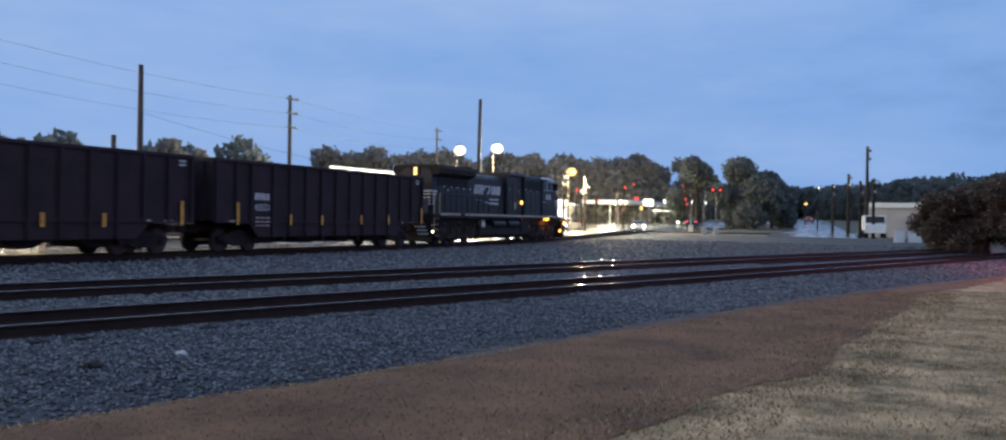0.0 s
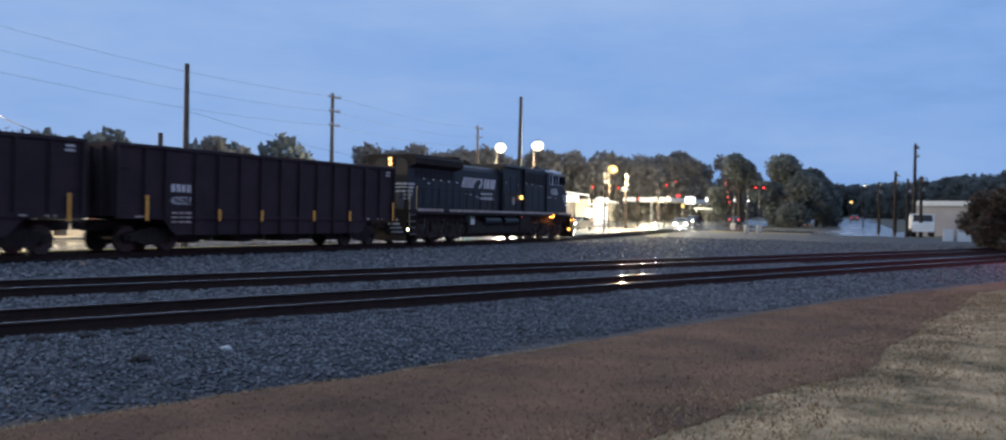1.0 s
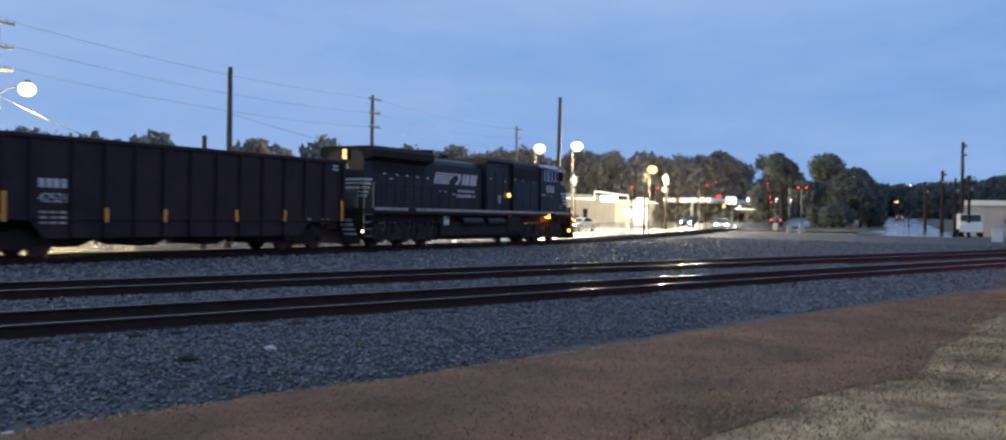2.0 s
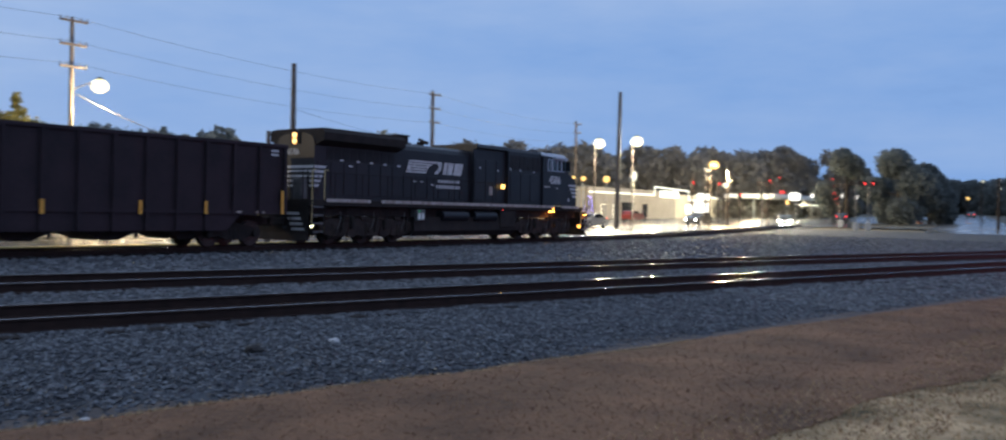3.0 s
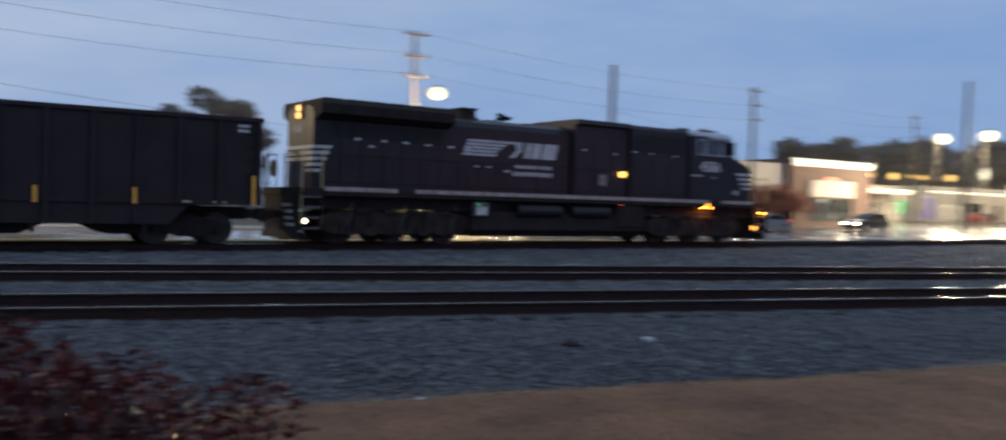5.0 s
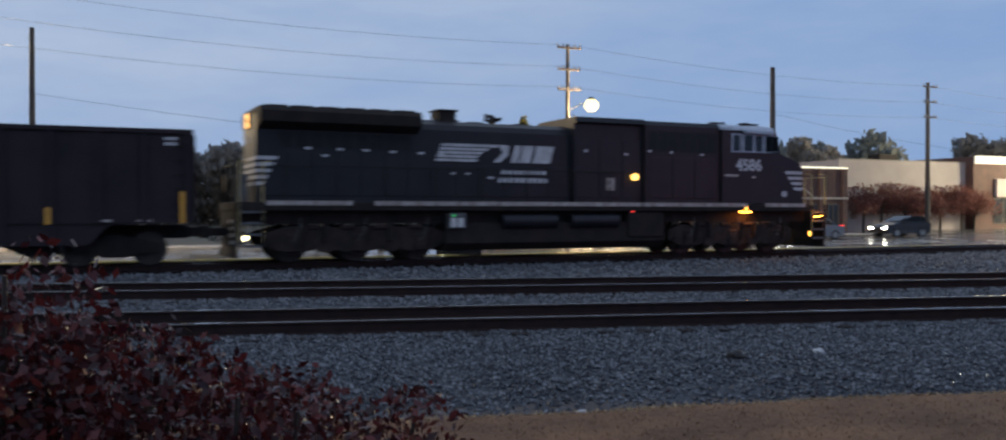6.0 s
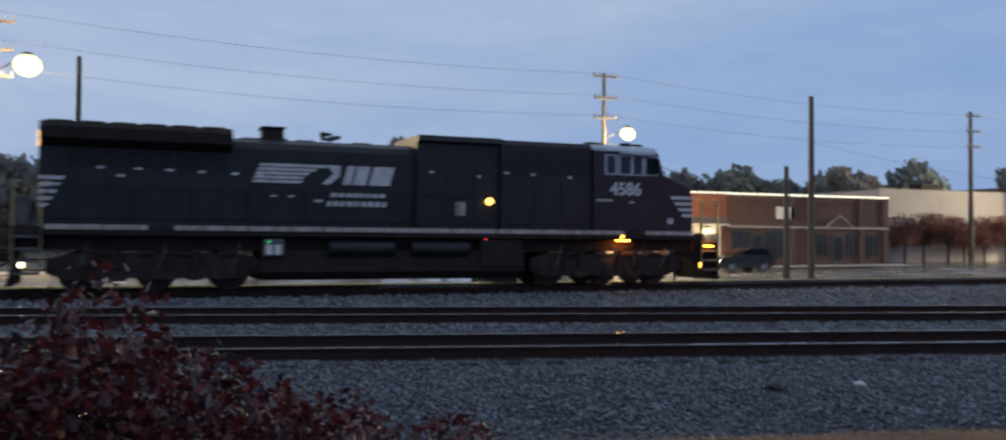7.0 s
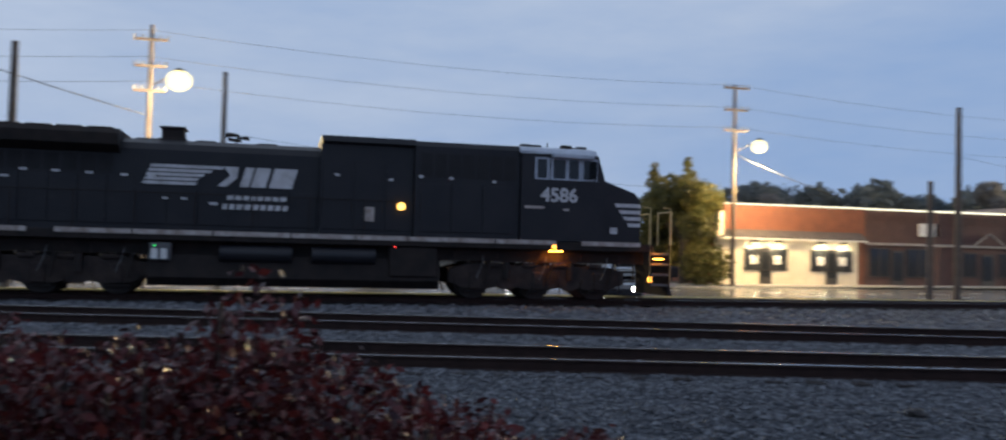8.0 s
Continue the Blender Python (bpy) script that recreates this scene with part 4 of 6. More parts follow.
# ---- trees and shrubs ----
def leaf_cloud(name, blobs, count, size, material, parent, seed, flat=0.6):
    """Many small leaf clumps scattered through the shells of uneven blobs."""
    r = np.random.RandomState(seed)
    wts = np.array([b[3] ** 2 for b in blobs])
    pick = r.choice(len(blobs), count, p=wts / wts.sum())
    bl = np.array(blobs)[pick]
    d = r.normal(size=(count, 3))
    d /= np.linalg.norm(d, axis=1)[:, None]
    rad = bl[:, 3] * (r.uniform(0.25, 1.0, count) ** 0.45) * r.uniform(0.85, 1.12, count)
    c = bl[:, :3] + d * rad[:, None] * np.array([1, 1, flat + 0.25])
    a = r.normal(size=(count, 3))
    a /= np.linalg.norm(a, axis=1)[:, None]
    b = np.cross(a, r.normal(size=(count, 3)))
    b /= np.linalg.norm(b, axis=1)[:, None]
    s = (size * r.uniform(0.5, 1.4, count))[:, None]
    v = np.stack([c - a * s, c + b * s * 0.55, c + a * s, c - b * s * 0.55], 1).reshape(-1, 3)
    f = np.arange(count * 4).reshape(-1, 4)
    return soup(name, v.tolist(), f.tolist(), material, parent)


def make_tree(x, y, z, h, w, material, label, seed, leaves=2200, leaf=0.34, bare=0.32, category="tree"):
    r = random.Random(seed)
    root = thing("tree", label, category, m=pose(x, y, z))
    bm = B()
    top = h * 0.55
    tube(bm, (0, 0, -0.3), (0.1, 0.05, top), 0.035 * h, 0.018 * h, 9)
    blobs = []
    for k in range(9):
        a = k * 2.4 + r.uniform(-0.4, 0.4)
        rr = w * r.uniform(0.25, 0.62)
        zz = h * r.uniform(bare + 0.10, 0.90)
        if k < 2:
            rr, zz = w * 0.15, h * (0.78 + 0.1 * k)
        p = (rr * math.cos(a), rr * math.sin(a), zz)
        z0 = top * r.uniform(0.45, 1.0)
        tube(bm, (0.1 * z0 / top, 0, z0), p, 0.013 * h, 0.004 * h, 6)
        blobs.append((*p, w * r.uniform(0.26, 0.46)))
    part("trunk", bm, M_BARK, root)
    leaf_cloud("crown", blobs, leaves, leaf, material, root, seed)
    return root


def make_conifer(x, y, z, h, w, label, seed):
    root = thing("tree", label, "tree", m=pose(x, y, z))
    part("trunk", tube(B(), (0, 0, -0.3), (0, 0, h * 0.97), 0.03 * h, 0.005 * h, 8), M_BARK, root)
    blobs = []
    r = random.Random(seed)
    for k in range(22):
        f = k / 21
        rr = w * (1 - f) * 0.55
        a = k * 2.4
        blobs.append((rr * math.cos(a), rr * math.sin(a), h * (0.18 + 0.80 * f), w * (0.10 + 0.30 * (1 - f)) * r.uniform(0.8, 1.2)))
    leaf_cloud("crown", blobs, 6000, 0.14, M_LEAFG, root, seed)
    return root


def far_wood(name, pts, h, material, label, seed, leaf=0.55, per=420):
    """A belt of distant trees, one mass of clumps."""
    r = random.Random(seed)
    blobs = []
    for (x0, y0), (x1, y1) in zip(pts, pts[1:]):
        n = max(2, int(math.hypot(x1 - x0, y1 - y0) / 2.6))
        for i in range(n):
            f = (i + r.random()) / n
            hh = h * r.uniform(0.78, 1.05)
            x, y = x0 + (x1 - x0) * f, y0 + (y1 - y0) * f
            g = ground_z(x, y)
            w = r.uniform(3.0, 5.0)
            for q in range(int(hh / 2.6) + 1):
                blobs.append((x + r.uniform(-1.5, 1.5), y + r.uniform(-6, 6), g + min(hh - w * 0.6, 1.2 + q * 2.6), w * r.uniform(0.7, 1.0) * (1.0 if q * 2.6 < hh * 0.7 else 0.75)))
    ob = leaf_cloud(name, blobs, min(130000, per * len(blobs)), leaf, material, None, seed, 0.7)
    return tagged(ob, label, "trees", kind="stuff")


def at(az, d):
    a = radians(az)
    return d * math.sin(a), d * math.cos(a)


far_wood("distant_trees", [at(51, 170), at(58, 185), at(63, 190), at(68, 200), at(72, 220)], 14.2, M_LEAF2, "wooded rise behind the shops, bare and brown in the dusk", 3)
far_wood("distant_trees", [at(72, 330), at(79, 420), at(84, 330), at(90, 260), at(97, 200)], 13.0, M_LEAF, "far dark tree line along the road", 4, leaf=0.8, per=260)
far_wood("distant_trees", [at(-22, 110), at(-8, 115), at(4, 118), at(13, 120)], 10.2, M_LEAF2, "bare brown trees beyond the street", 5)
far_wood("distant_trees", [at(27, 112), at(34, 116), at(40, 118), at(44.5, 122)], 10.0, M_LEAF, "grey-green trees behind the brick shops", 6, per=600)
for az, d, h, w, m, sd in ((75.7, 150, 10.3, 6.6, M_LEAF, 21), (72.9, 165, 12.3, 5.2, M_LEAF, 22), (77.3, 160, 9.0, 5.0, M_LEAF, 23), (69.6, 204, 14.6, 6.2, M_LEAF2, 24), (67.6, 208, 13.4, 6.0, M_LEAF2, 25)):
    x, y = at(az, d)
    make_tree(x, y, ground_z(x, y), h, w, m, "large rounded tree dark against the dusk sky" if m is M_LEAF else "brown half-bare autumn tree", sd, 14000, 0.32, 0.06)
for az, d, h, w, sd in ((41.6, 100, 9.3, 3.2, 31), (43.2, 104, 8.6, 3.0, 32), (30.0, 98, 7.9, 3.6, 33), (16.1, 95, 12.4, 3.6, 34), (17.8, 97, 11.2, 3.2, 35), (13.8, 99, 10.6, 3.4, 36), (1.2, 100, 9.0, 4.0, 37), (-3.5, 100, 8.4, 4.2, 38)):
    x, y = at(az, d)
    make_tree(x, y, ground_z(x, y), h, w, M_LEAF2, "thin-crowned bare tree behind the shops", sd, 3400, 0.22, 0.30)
make_conifer(*at(22.9, 64), -0.45, 8.2, 2.7, "yellow-green cypress lit by a street lamp", 41)
make_conifer(*at(24.9, 65), -0.45, 8.7, 2.5, "yellow-green cypress lit by a street lamp", 42)
x, y = at(24.6, 61)
make_tree(x, y, -0.45, 6.9, 3.9, M_LEAFG, "dense yellow-green tree beside the cream shop", 43, 9000, 0.15, 0.06)


# russet shrubs before the tan wall
for k in range(7):
    x = 60.6 + k * 2.3
    y = 61.0 + 0.3 * math.sin(k * 2.3)
    g = ground_z(x, y)
    make_tree(x, y, g, 3.7 + 0.3 * math.sin(k * 1.7), 2.7, M_LEAFR, "russet crape myrtle against the tan wall", 60 + k, 2600, 0.10, 0.36, "shrub")

# brown hedge and bare trees by the far end of the lawn
for k, (az, d, h, w) in enumerate(((86.4, 64, 3.4, 2.4), (87.5, 62, 3.7, 2.5), (88.8, 60, 4.2, 2.6), (90.4, 58, 4.6, 2.8), (86.6, 72, 3.0, 2.2), (88.0, 70, 4.2, 2.6))):
    x, y = at(az, d)
    make_tree(x, y, ground_z(x, y), h, w, M_LEAFB, "dark brown overgrown shrub beside the tracks", 80 + k, 7000, 0.12, 0.02, "shrub")


def make_bush():
    """Burgundy shrub within arm's reach: thin stems and wet leaflets."""
    root = thing("bush", "wet burgundy heavenly-bamboo shrub at the lawn's edge", "bush", m=pose(0, 0, -0.36))
    r = random.Random(5)
    bm = B()
    tips = []
    for k in range(90):
        cx, cy = r.uniform(-0.85, 0.31), r.uniform(0.78, 1.35)
        fall = 0.10 * max(0.0, cx / 0.36) + 0.05 * r.random()
        hgt = 1.735 - cy * math.tan(radians(6.0)) - fall + (0.04 if cx < -0.3 else 0)
        if k < 3:
            cx, cy, hgt = -0.062 + 0.03 * k, 0.80 + 0.03 * k, 1.70 - 0.035 * k
        if 3 <= k < 6:
            cx, cy, hgt = -0.42 - 0.04 * k, 0.95, 1.62
        bx, by = cx * 0.7 - 0.05, 1.0 + (cy - 1.0) * 0.5
        p = [(bx, by, -0.05), ((bx + cx) / 2, (by + cy) / 2, hgt * 0.6), (cx, cy, hgt)]
        part("stem", chain(B(), p, 0.0022, 5), M_STEM, root)
        for q in range(11):
            f = 1.0 - 0.06 * q
            tips.append((cx + r.uniform(-0.03, 0.03), cy + r.uniform(-0.03, 0.03), hgt - 0.075 * q * (1 + 0.08 * q) - 0.03, 0.056 if q < 6 else 0.036))
    leaf_cloud("leaves", tips, 230000, 0.0058, M_NANDINA, root, 9, 0.8)


make_bush()


# ---- poles, lamps and cables ----
def make_pole(name, x, y, h, label, arms=(), r=0.15, lean=0.0, timber=None):
    g = ground_z(x, y)
    root = thing(name, label, "utility pole", m=pose(x, y, g, 0, lean))
    part("shaft", tube(B(), (0, 0, -0.4), (0, 0, h), r, r * 0.62, 12), timber or M_POLE, root)
    for z, w in arms:
        bm = box(B(), -w / 2, w / 2, -0.09 - r, -r + 0.02, z - 0.06, z + 0.06)
        arm = part("crossarm", bm, M_POLE, root)
        for k in (-0.48, -0.25, 0.25, 0.48):
            part("insulator", tube(B(), (k * w, -r - 0.03, z + 0.05), (k * w, -r - 0.03, z + 0.26), 0.05, 0.035, 8), M_GALV, arm)
    return root


P = {}
P["p1"] = (*at(27.6, 60.5), 12.85)
P["p2"] = (*at(39.8, 51.5), 9.7)
P["p2b"] = (*at(38.4, 50.0), 5.9)
P["p3"] = (*at(48.18, 88.0), 12.8)
P["p3b"] = (*at(57.03, 140.0), 14.7)
P["p4"] = (*at(59.6, 95.0), 13.8)
P["pm"] = (*at(-7.4, 52.0), 13.4)
P["p0"] = (*at(-3.25, 44.0), 9.8)
P["pn"] = (*at(-14.4, 42.0), 9.9)
three = ((12.6, 1.7), (11.2, 1.6), (9.9, 1.6))
make_pole("utility_pole", *P["p1"], "tall timber pole with three crossarms by the cream shop", three, 0.17)
make_pole("utility_pole", *P["p2"], "plain dark timber pole between track and street", (), 0.20)
make_pole("utility_pole", *P["p2b"], "short dark timber post between track and street", (), 0.19)
make_pole("utility_pole", *P["p3"], "timber pole with short crossarms by the tan wall", ((12.4, 1.6), (11.1, 1.4), (9.8, 1.4)), 0.24)
make_pole("utility_pole", *P["p3b"], "distant timber pole with crossarms", ((14.2, 1.9), (12.9, 1.7)), 0.22)
make_pole("utility_pole", *P["p4"], "tall dark timber pole at the street's edge, leaning slightly", (), 0.27, lean=1.2)
make_pole("utility_pole", *P["pm"], "tall timber pole with crossarms and a street lamp", three, 0.17)
make_pole("utility_pole", *P["p0"], "plain timber pole beyond the train", (), 0.16)
make_pole("utility_pole", *P["pn"], "plain dark timber pole near the track", (), 0.22)
for az, d, h, r in ((82.55, 108, 9.8, 0.26), (81.55, 112, 7.0, 0.26), (80.7, 125, 6.2, 0.24), (82.2, 100, 5.8, 0.22), (82.9, 102, 6.0, 0.22), (64.9, 112, 7.0, 0.16), (66.2, 116, 6.8, 0.18), (68.1, 118, 5.6, 0.12), (88.7, 66, 5.0, 0.10)):
    x, y = at(az, d)
    make_pole("utility_pole", x, y, h, "dark timber line pole in the distance", ((h - 0.5, 1.3), (h - 1.4, 1.3)) if h > 5.7 else (), r * 0.85, 0, M_TIE)


def make_lamp(x, y, g, h, arm, az, lens, r, label, mast=True):
    """Street lamp: mast, bracket arm, hood and glowing lens, oversized to imitate glare."""
    root = thing("street_lamp", label, "street lamp", m=pose(x, y, g, 0, 0, az))
    if mast:
        part("mast", tube(B(), (0, 0, -0.3), (0, 0, h), 0.10, 0.06, 10), M_BLACK2, root)
    part("arm", chain(B(), [(0, 0, h - 0.6), (arm * 0.5, 0, h - 0.15), (arm, 0, h + 0.05)], 0.035), M_BLACK2, root)
    hood = tube(B(), (arm, 0, h + r * 0.42), (arm, 0, h + r * 0.42 + 0.14), r * 0.5, r * 0.25, 14)
    part("hood", hood, M_BLACK2, root)
    part("lens", ball(B(), (arm, 0, h - r * 0.35), r, 1, 1, 0.85), lens, root, "glowing lamp lens enlarged to stand for its glare", True)
    return root


def lamp_light(x, y, z, col, power, r=0.3):
    d = bpy.data.lights.new("lamp_light", "POINT")
    d.color, d.energy, d.shadow_soft_size = col, power, r
    ob = new("lamp_light", d)
    ob.location = (x, y, z)


WARM = (1.0, 0.72, 0.36)
x, y, _ = P["p1"]
make_lamp(x, y, -0.45, 9.15, 1.62, -10, G_WARM, 0.50, "warm street lamp on a bracket from the timber pole", False)
lamp_light(x + 1.7, y - 1.2, 7.3, WARM, 8500)
x, y, _ = P["pm"]
make_lamp(x, y, -0.5, 10.75, 1.45, -6, G_WARM, 0.66, "warm street lamp glaring over the train", False)
lamp_light(x + 2.2, y - 2.0, 8.9, WARM, 8000)
for az, el, d, lens, r, pw in ((58.45, 4.33, 113, G_WHITE, 0.70, 20000), (60.75, 4.47, 104, G_WHITE, 0.66, 28000), (65.35, 3.08, 118, G_SODIUM, 0.62, 26000)):
    x, y = at(az, d)
    g = ground_z(x, y)
    h = 1.386 + d * math.tan(radians(el)) - g
    make_lamp(x - 0.9, y, g, h + 0.2, 0.9, 0, lens, r, "tall lot lamp glowing over the shops")
    lamp_light(x - 2.0, y - 2.4, g + h - 1.2, WARM if lens is G_SODIUM else (1.0, 0.86, 0.56), pw)
for az, el, d, lens, r in ((66.1, 1.84, 130, G_WHITE, 0.45), (79.9, 2.1, 150, G_WHITE, 0.18), (79.2, 1.2, 220, G_SODIUM, 0.35)):
    x, y = at(az, d)
    g = ground_z(x, y)
    make_lamp(x - 0.6, y, g, 1.386 + d * math.tan(radians(el)) - g + 0.2, 0.6, 0, lens, r, "distant glowing street lamp")


def cable(a, b, sag, r=0.009):
    """One cable hanging between two points."""
    n = 14
    pts = []
    for i in range(n + 1):
        f = i / n
        pts.append((a[0] + (b[0] - a[0]) * f, a[1] + (b[1] - a[1]) * f, a[2] + (b[2] - a[2]) * f - sag * 4 * f * (1 - f)))
    return part("overhead_cable", chain(B(), pts, r, 5), M_WIRE)


def top(k, z):
    return (P[k][0], P[k][1] - 0.2, ground_z(P[k][0], P[k][1]) + z)


for z in (12.8, 11.4, 10.1):
    for a, b, za, zb in (("pm", "p1", z + 0.3, z), ("p1", "p3", z, z - 0.3), ("p3", "p3b", z - 0.3, z + 1.5)):
        tagged(cable(top(a, za), top(b, zb), 0.55), "thin black overhead cable slung between the timber poles", "cable", "overhead cables")
    far = (*at(-40, 75), z)
    tagged(cable(far, top("pm", z + 0.3), 0.6), "thin black overhead cable slung between the timber poles", "cable", "overhead cables")
for k, z in (("p2", 7.2), ("p0", 7.0)):
    e = (P[k][0] + 38, P[k][1] + 6, 5.4)
    tagged(cable(top(k, z), e, 0.7, 0.008), "thin black service cable", "cable", "overhead cables")

# wet service drops that run close under the two street lamps and shine in their light
for a, b in (((28.12, 53.34, 7.91), (34.65, 52.02, 5.37)), ((-20.39, 45.65, 11.48), (-6.85, 51.35, 8.12))):
    tagged(cable(a, b, 0.12, 0.026), "wet bundled service cable shining under a street lamp", "cable", "service drops")

# ---- buildings ----
def walls(root, x0, x1, y0, y1, z0, z1, material, t=0.3, roof=True):
    bm = box(B(), x0, x1, y0, y0 + t, z0, z1)
    w = part("front_wall", bm, material, root)
    bm = box(B(), x0, x1, y1 - t, y1, z0, z1)
    box(bm, x0, x0 + t, y0 + t, y1 - t, z0, z1)
    box(bm, x1 - t, x1, y0 + t, y1 - t, z0, z1)
    part("side_wall", bm, material, root)
    if roof:
        part("roof", box(B(), x0 + t, x1 - t, y0 + t, y1 - t, z1 - 0.6, z1 - 0.45), M_FLATROOF, root)
    return w


def window(root, x0, x1, y, z0, z1, pane=M_PANE, frame_m=M_DARK, bars=1, depth=0.08):
    """A glazed shop window: proud frame, mullions and a pane behind them."""
    w = part("window", box(B(), x0 + 0.06, x1 - 0.06, y - 0.035, y - 0.012, z0 + 0.06, z1 - 0.06), pane, root)
    fr = B()
    for a, b, c, d in ((x0, x0 + 0.07, z0, z1), (x1 - 0.07, x1, z0, z1), (x0 + 0.07, x1 - 0.07, z0, z0 + 0.07), (x0 + 0.07, x1 - 0.07, z1 - 0.07, z1)):
        box(fr, a, b, y - depth, y - 0.004, c, d)
    for k in range(bars):
        c = x0 + (x1 - x0) * (k + 1) / (bars + 1)
        box(fr, c - 0.035, c + 0.035, y - depth, y - 0.004, z0 + 0.07, z1 - 0.07)
    part("window_frame", fr, frame_m, w)
    return w


def led(root, pts, r=0.055):
    trim = part("light_trim", chain(B(), pts, r * 0.62, 6), G_LED, root, "white rope light along the parapet")
    bulbs = B()
    for a, b in zip(pts, pts[1:]):
        a, b = Vector(a), Vector(b)
        n = max(1, int((b - a).length / 0.42))
        for i in range(n):
            ball(bulbs, a + (b - a) * ((i + 0.5) / n), r * 1.12, 1.2, 1, 1, 6, 4)
    tagged(part("bulbs", bulbs, G_LED, trim), "row of glowing bulbs", kind="stuff")


YF = 56.6


def cream_shop():
    g = -0.42
    root = thing("shop_building", "cream and red-brick shop with lit wall lamps and roof rope light", "building")
    walls(root, 28.9, 39.6, YF, YF + 14, g, 5.0, M_BRICK)
    part("cream_front", box(B(), 28.86, 39.0, YF - 0.12, YF - 0.003, g, 2.72), M_CREAM, root, "cream painted shop front")
    part("corner_pier", box(B(), 28.5, 28.86, YF - 0.16, YF + 0.4, g, 4.55, 0.02), M_CREAM, root)
    bm = prism(B(), [(28.6, 2.74), (39.4, 2.74), (39.4, 2.92), (28.6, 2.92)], YF - 0.62, YF - 0.003)
    part("canopy", bm, M_AWNING, root, "thin dark canopy")
    part("canopy_edge", box(B(), 28.6, 39.4, YF - 0.66, YF - 0.625, 2.70, 2.80), M_SIGNW, root)
    bm = extr(B(), [(YF - 0.60, 2.925), (YF - 0.003, 2.925), (YF - 0.003, 3.35)], 29.0, 39.3)
    part("pent_roof", bm, M_AWNING, root, "dark pent roof over the shop front")
    for x0, x1 in ((30.35, 33.55), (35.35, 38.55)):
        window(root, x0, x1, YF - 0.12, 0.62, 2.12, bars=3)
        c = (x0 + x1) / 2
        d = part("door", box(B(), c - 0.45, c + 0.45, YF - 0.18, YF - 0.124, g + 0.14, 2.1), M_DARK, root)
        part("door_glass", box(B(), c - 0.33, c + 0.33, YF - 0.20, YF - 0.182, 0.2, 1.9), M_PANE, d)
        for a in (x0 + 0.75, x1 - 0.75):
            part("notice", box(B(), a - 0.26, a + 0.26, YF - 0.165, YF - 0.16, 1.05, 1.62), M_SIGNW, root)
            lp = part("wall_lamp", prism(B(), [(a - 0.30, 2.50), (a - 0.08, 2.66), (a + 0.08, 2.66), (a + 0.30, 2.50)], YF - 0.45, YF - 0.125), M_DARK, root)
            part("lamp_lens", ball(B(), (a, YF - 0.32, 2.46), 0.24, 1, 0.6, 0.8), G_WARM, lp, "glowing lens")
            lamp_light(a, YF - 0.55, 2.10, (1.0, 0.82, 0.50), 80, 0.10)
    led(root, [(28.9, YF - 0.05, 5.06), (39.6, YF - 0.05, 5.06)], 0.07)
    part("parapet_cap", box(B(), 28.85, 39.6, YF - 0.06, YF + 0.36, 5.0, 5.05), M_KERB, root)


def brick_shop():
    g = -0.42
    root = thing("shop_building", "brown brick shop row with dark shop windows and a gabled doorway", "building")
    walls(root, 39.65, 54.6, YF, YF + 14, g, 4.98, M_BRICK2)
    part("light_sign", box(B(), 43.9, 45.5, YF - 0.14, YF - 0.003, 3.25, 4.15, 0.02), M_SIGNW, root, "blank white sign panel")
    part("cornice", box(B(), 39.65, 54.6, YF - 0.16, YF - 0.003, 2.55, 2.72, 0.02), M_KERB, root)
    for x0, x1 in ((39.95, 41.6), (42.9, 44.9)):
        window(root, x0, x1, YF, 0.35, 2.35, bars=1)
    d = part("door", box(B(), 41.75, 42.75, YF - 0.05, YF - 0.003, g + 0.14, 2.2), M_DARK, root)
    part("door_glass", box(B(), 41.88, 42.62, YF - 0.065, YF - 0.052, 0.1, 2.05), M_PANE, d)
    for x in (45.4, 47.1, 51.9, 54.2):
        part("pilaster", box(B(), x - 0.25, x + 0.25, YF - 0.14, YF - 0.003, g, 4.9, 0.02), M_BRICK2, root)
    for x0, x1 in ((47.6, 48.7), (50.6, 51.5), (52.5, 53.6)):
        window(root, x0, x1, YF, 0.45, 2.2, bars=1)
    d = part("door", box(B(), 49.1, 50.2, YF - 0.05, YF - 0.003, g + 0.14, 2.1), M_DARK, root)
    part("door_glass", box(B(), 49.25, 50.05, YF - 0.065, YF - 0.052, 0.2, 1.95), M_PANE, d)
    ped = part("pediment", prism(B(), [(48.5, 2.75), (50.8, 2.75), (49.65, 3.5)], YF - 0.22, YF - 0.003), M_BRICK2, root, "small gable over the doorway")
    for a, b in (((48.4, 2.76), (49.65, 3.58)), ((50.9, 2.76), (49.65, 3.58))):
        part("gable_trim", tube(B(), (a[0], YF - 0.24, a[1]), (b[0], YF - 0.24, b[1]), 0.05, n=6), M_KERB, ped)
    bm = B()
    for k in range(3):
        box(bm, 39.8, 54.5, YF - 0.05, YF - 0.003, 4.2 + k * 0.22, 4.28 + k * 0.22)
    part("brick_band", bm, M_BRICK2, root)
    led(root, [(39.65, YF - 0.05, 5.04), (54.6, YF - 0.05, 5.04)], 0.075)


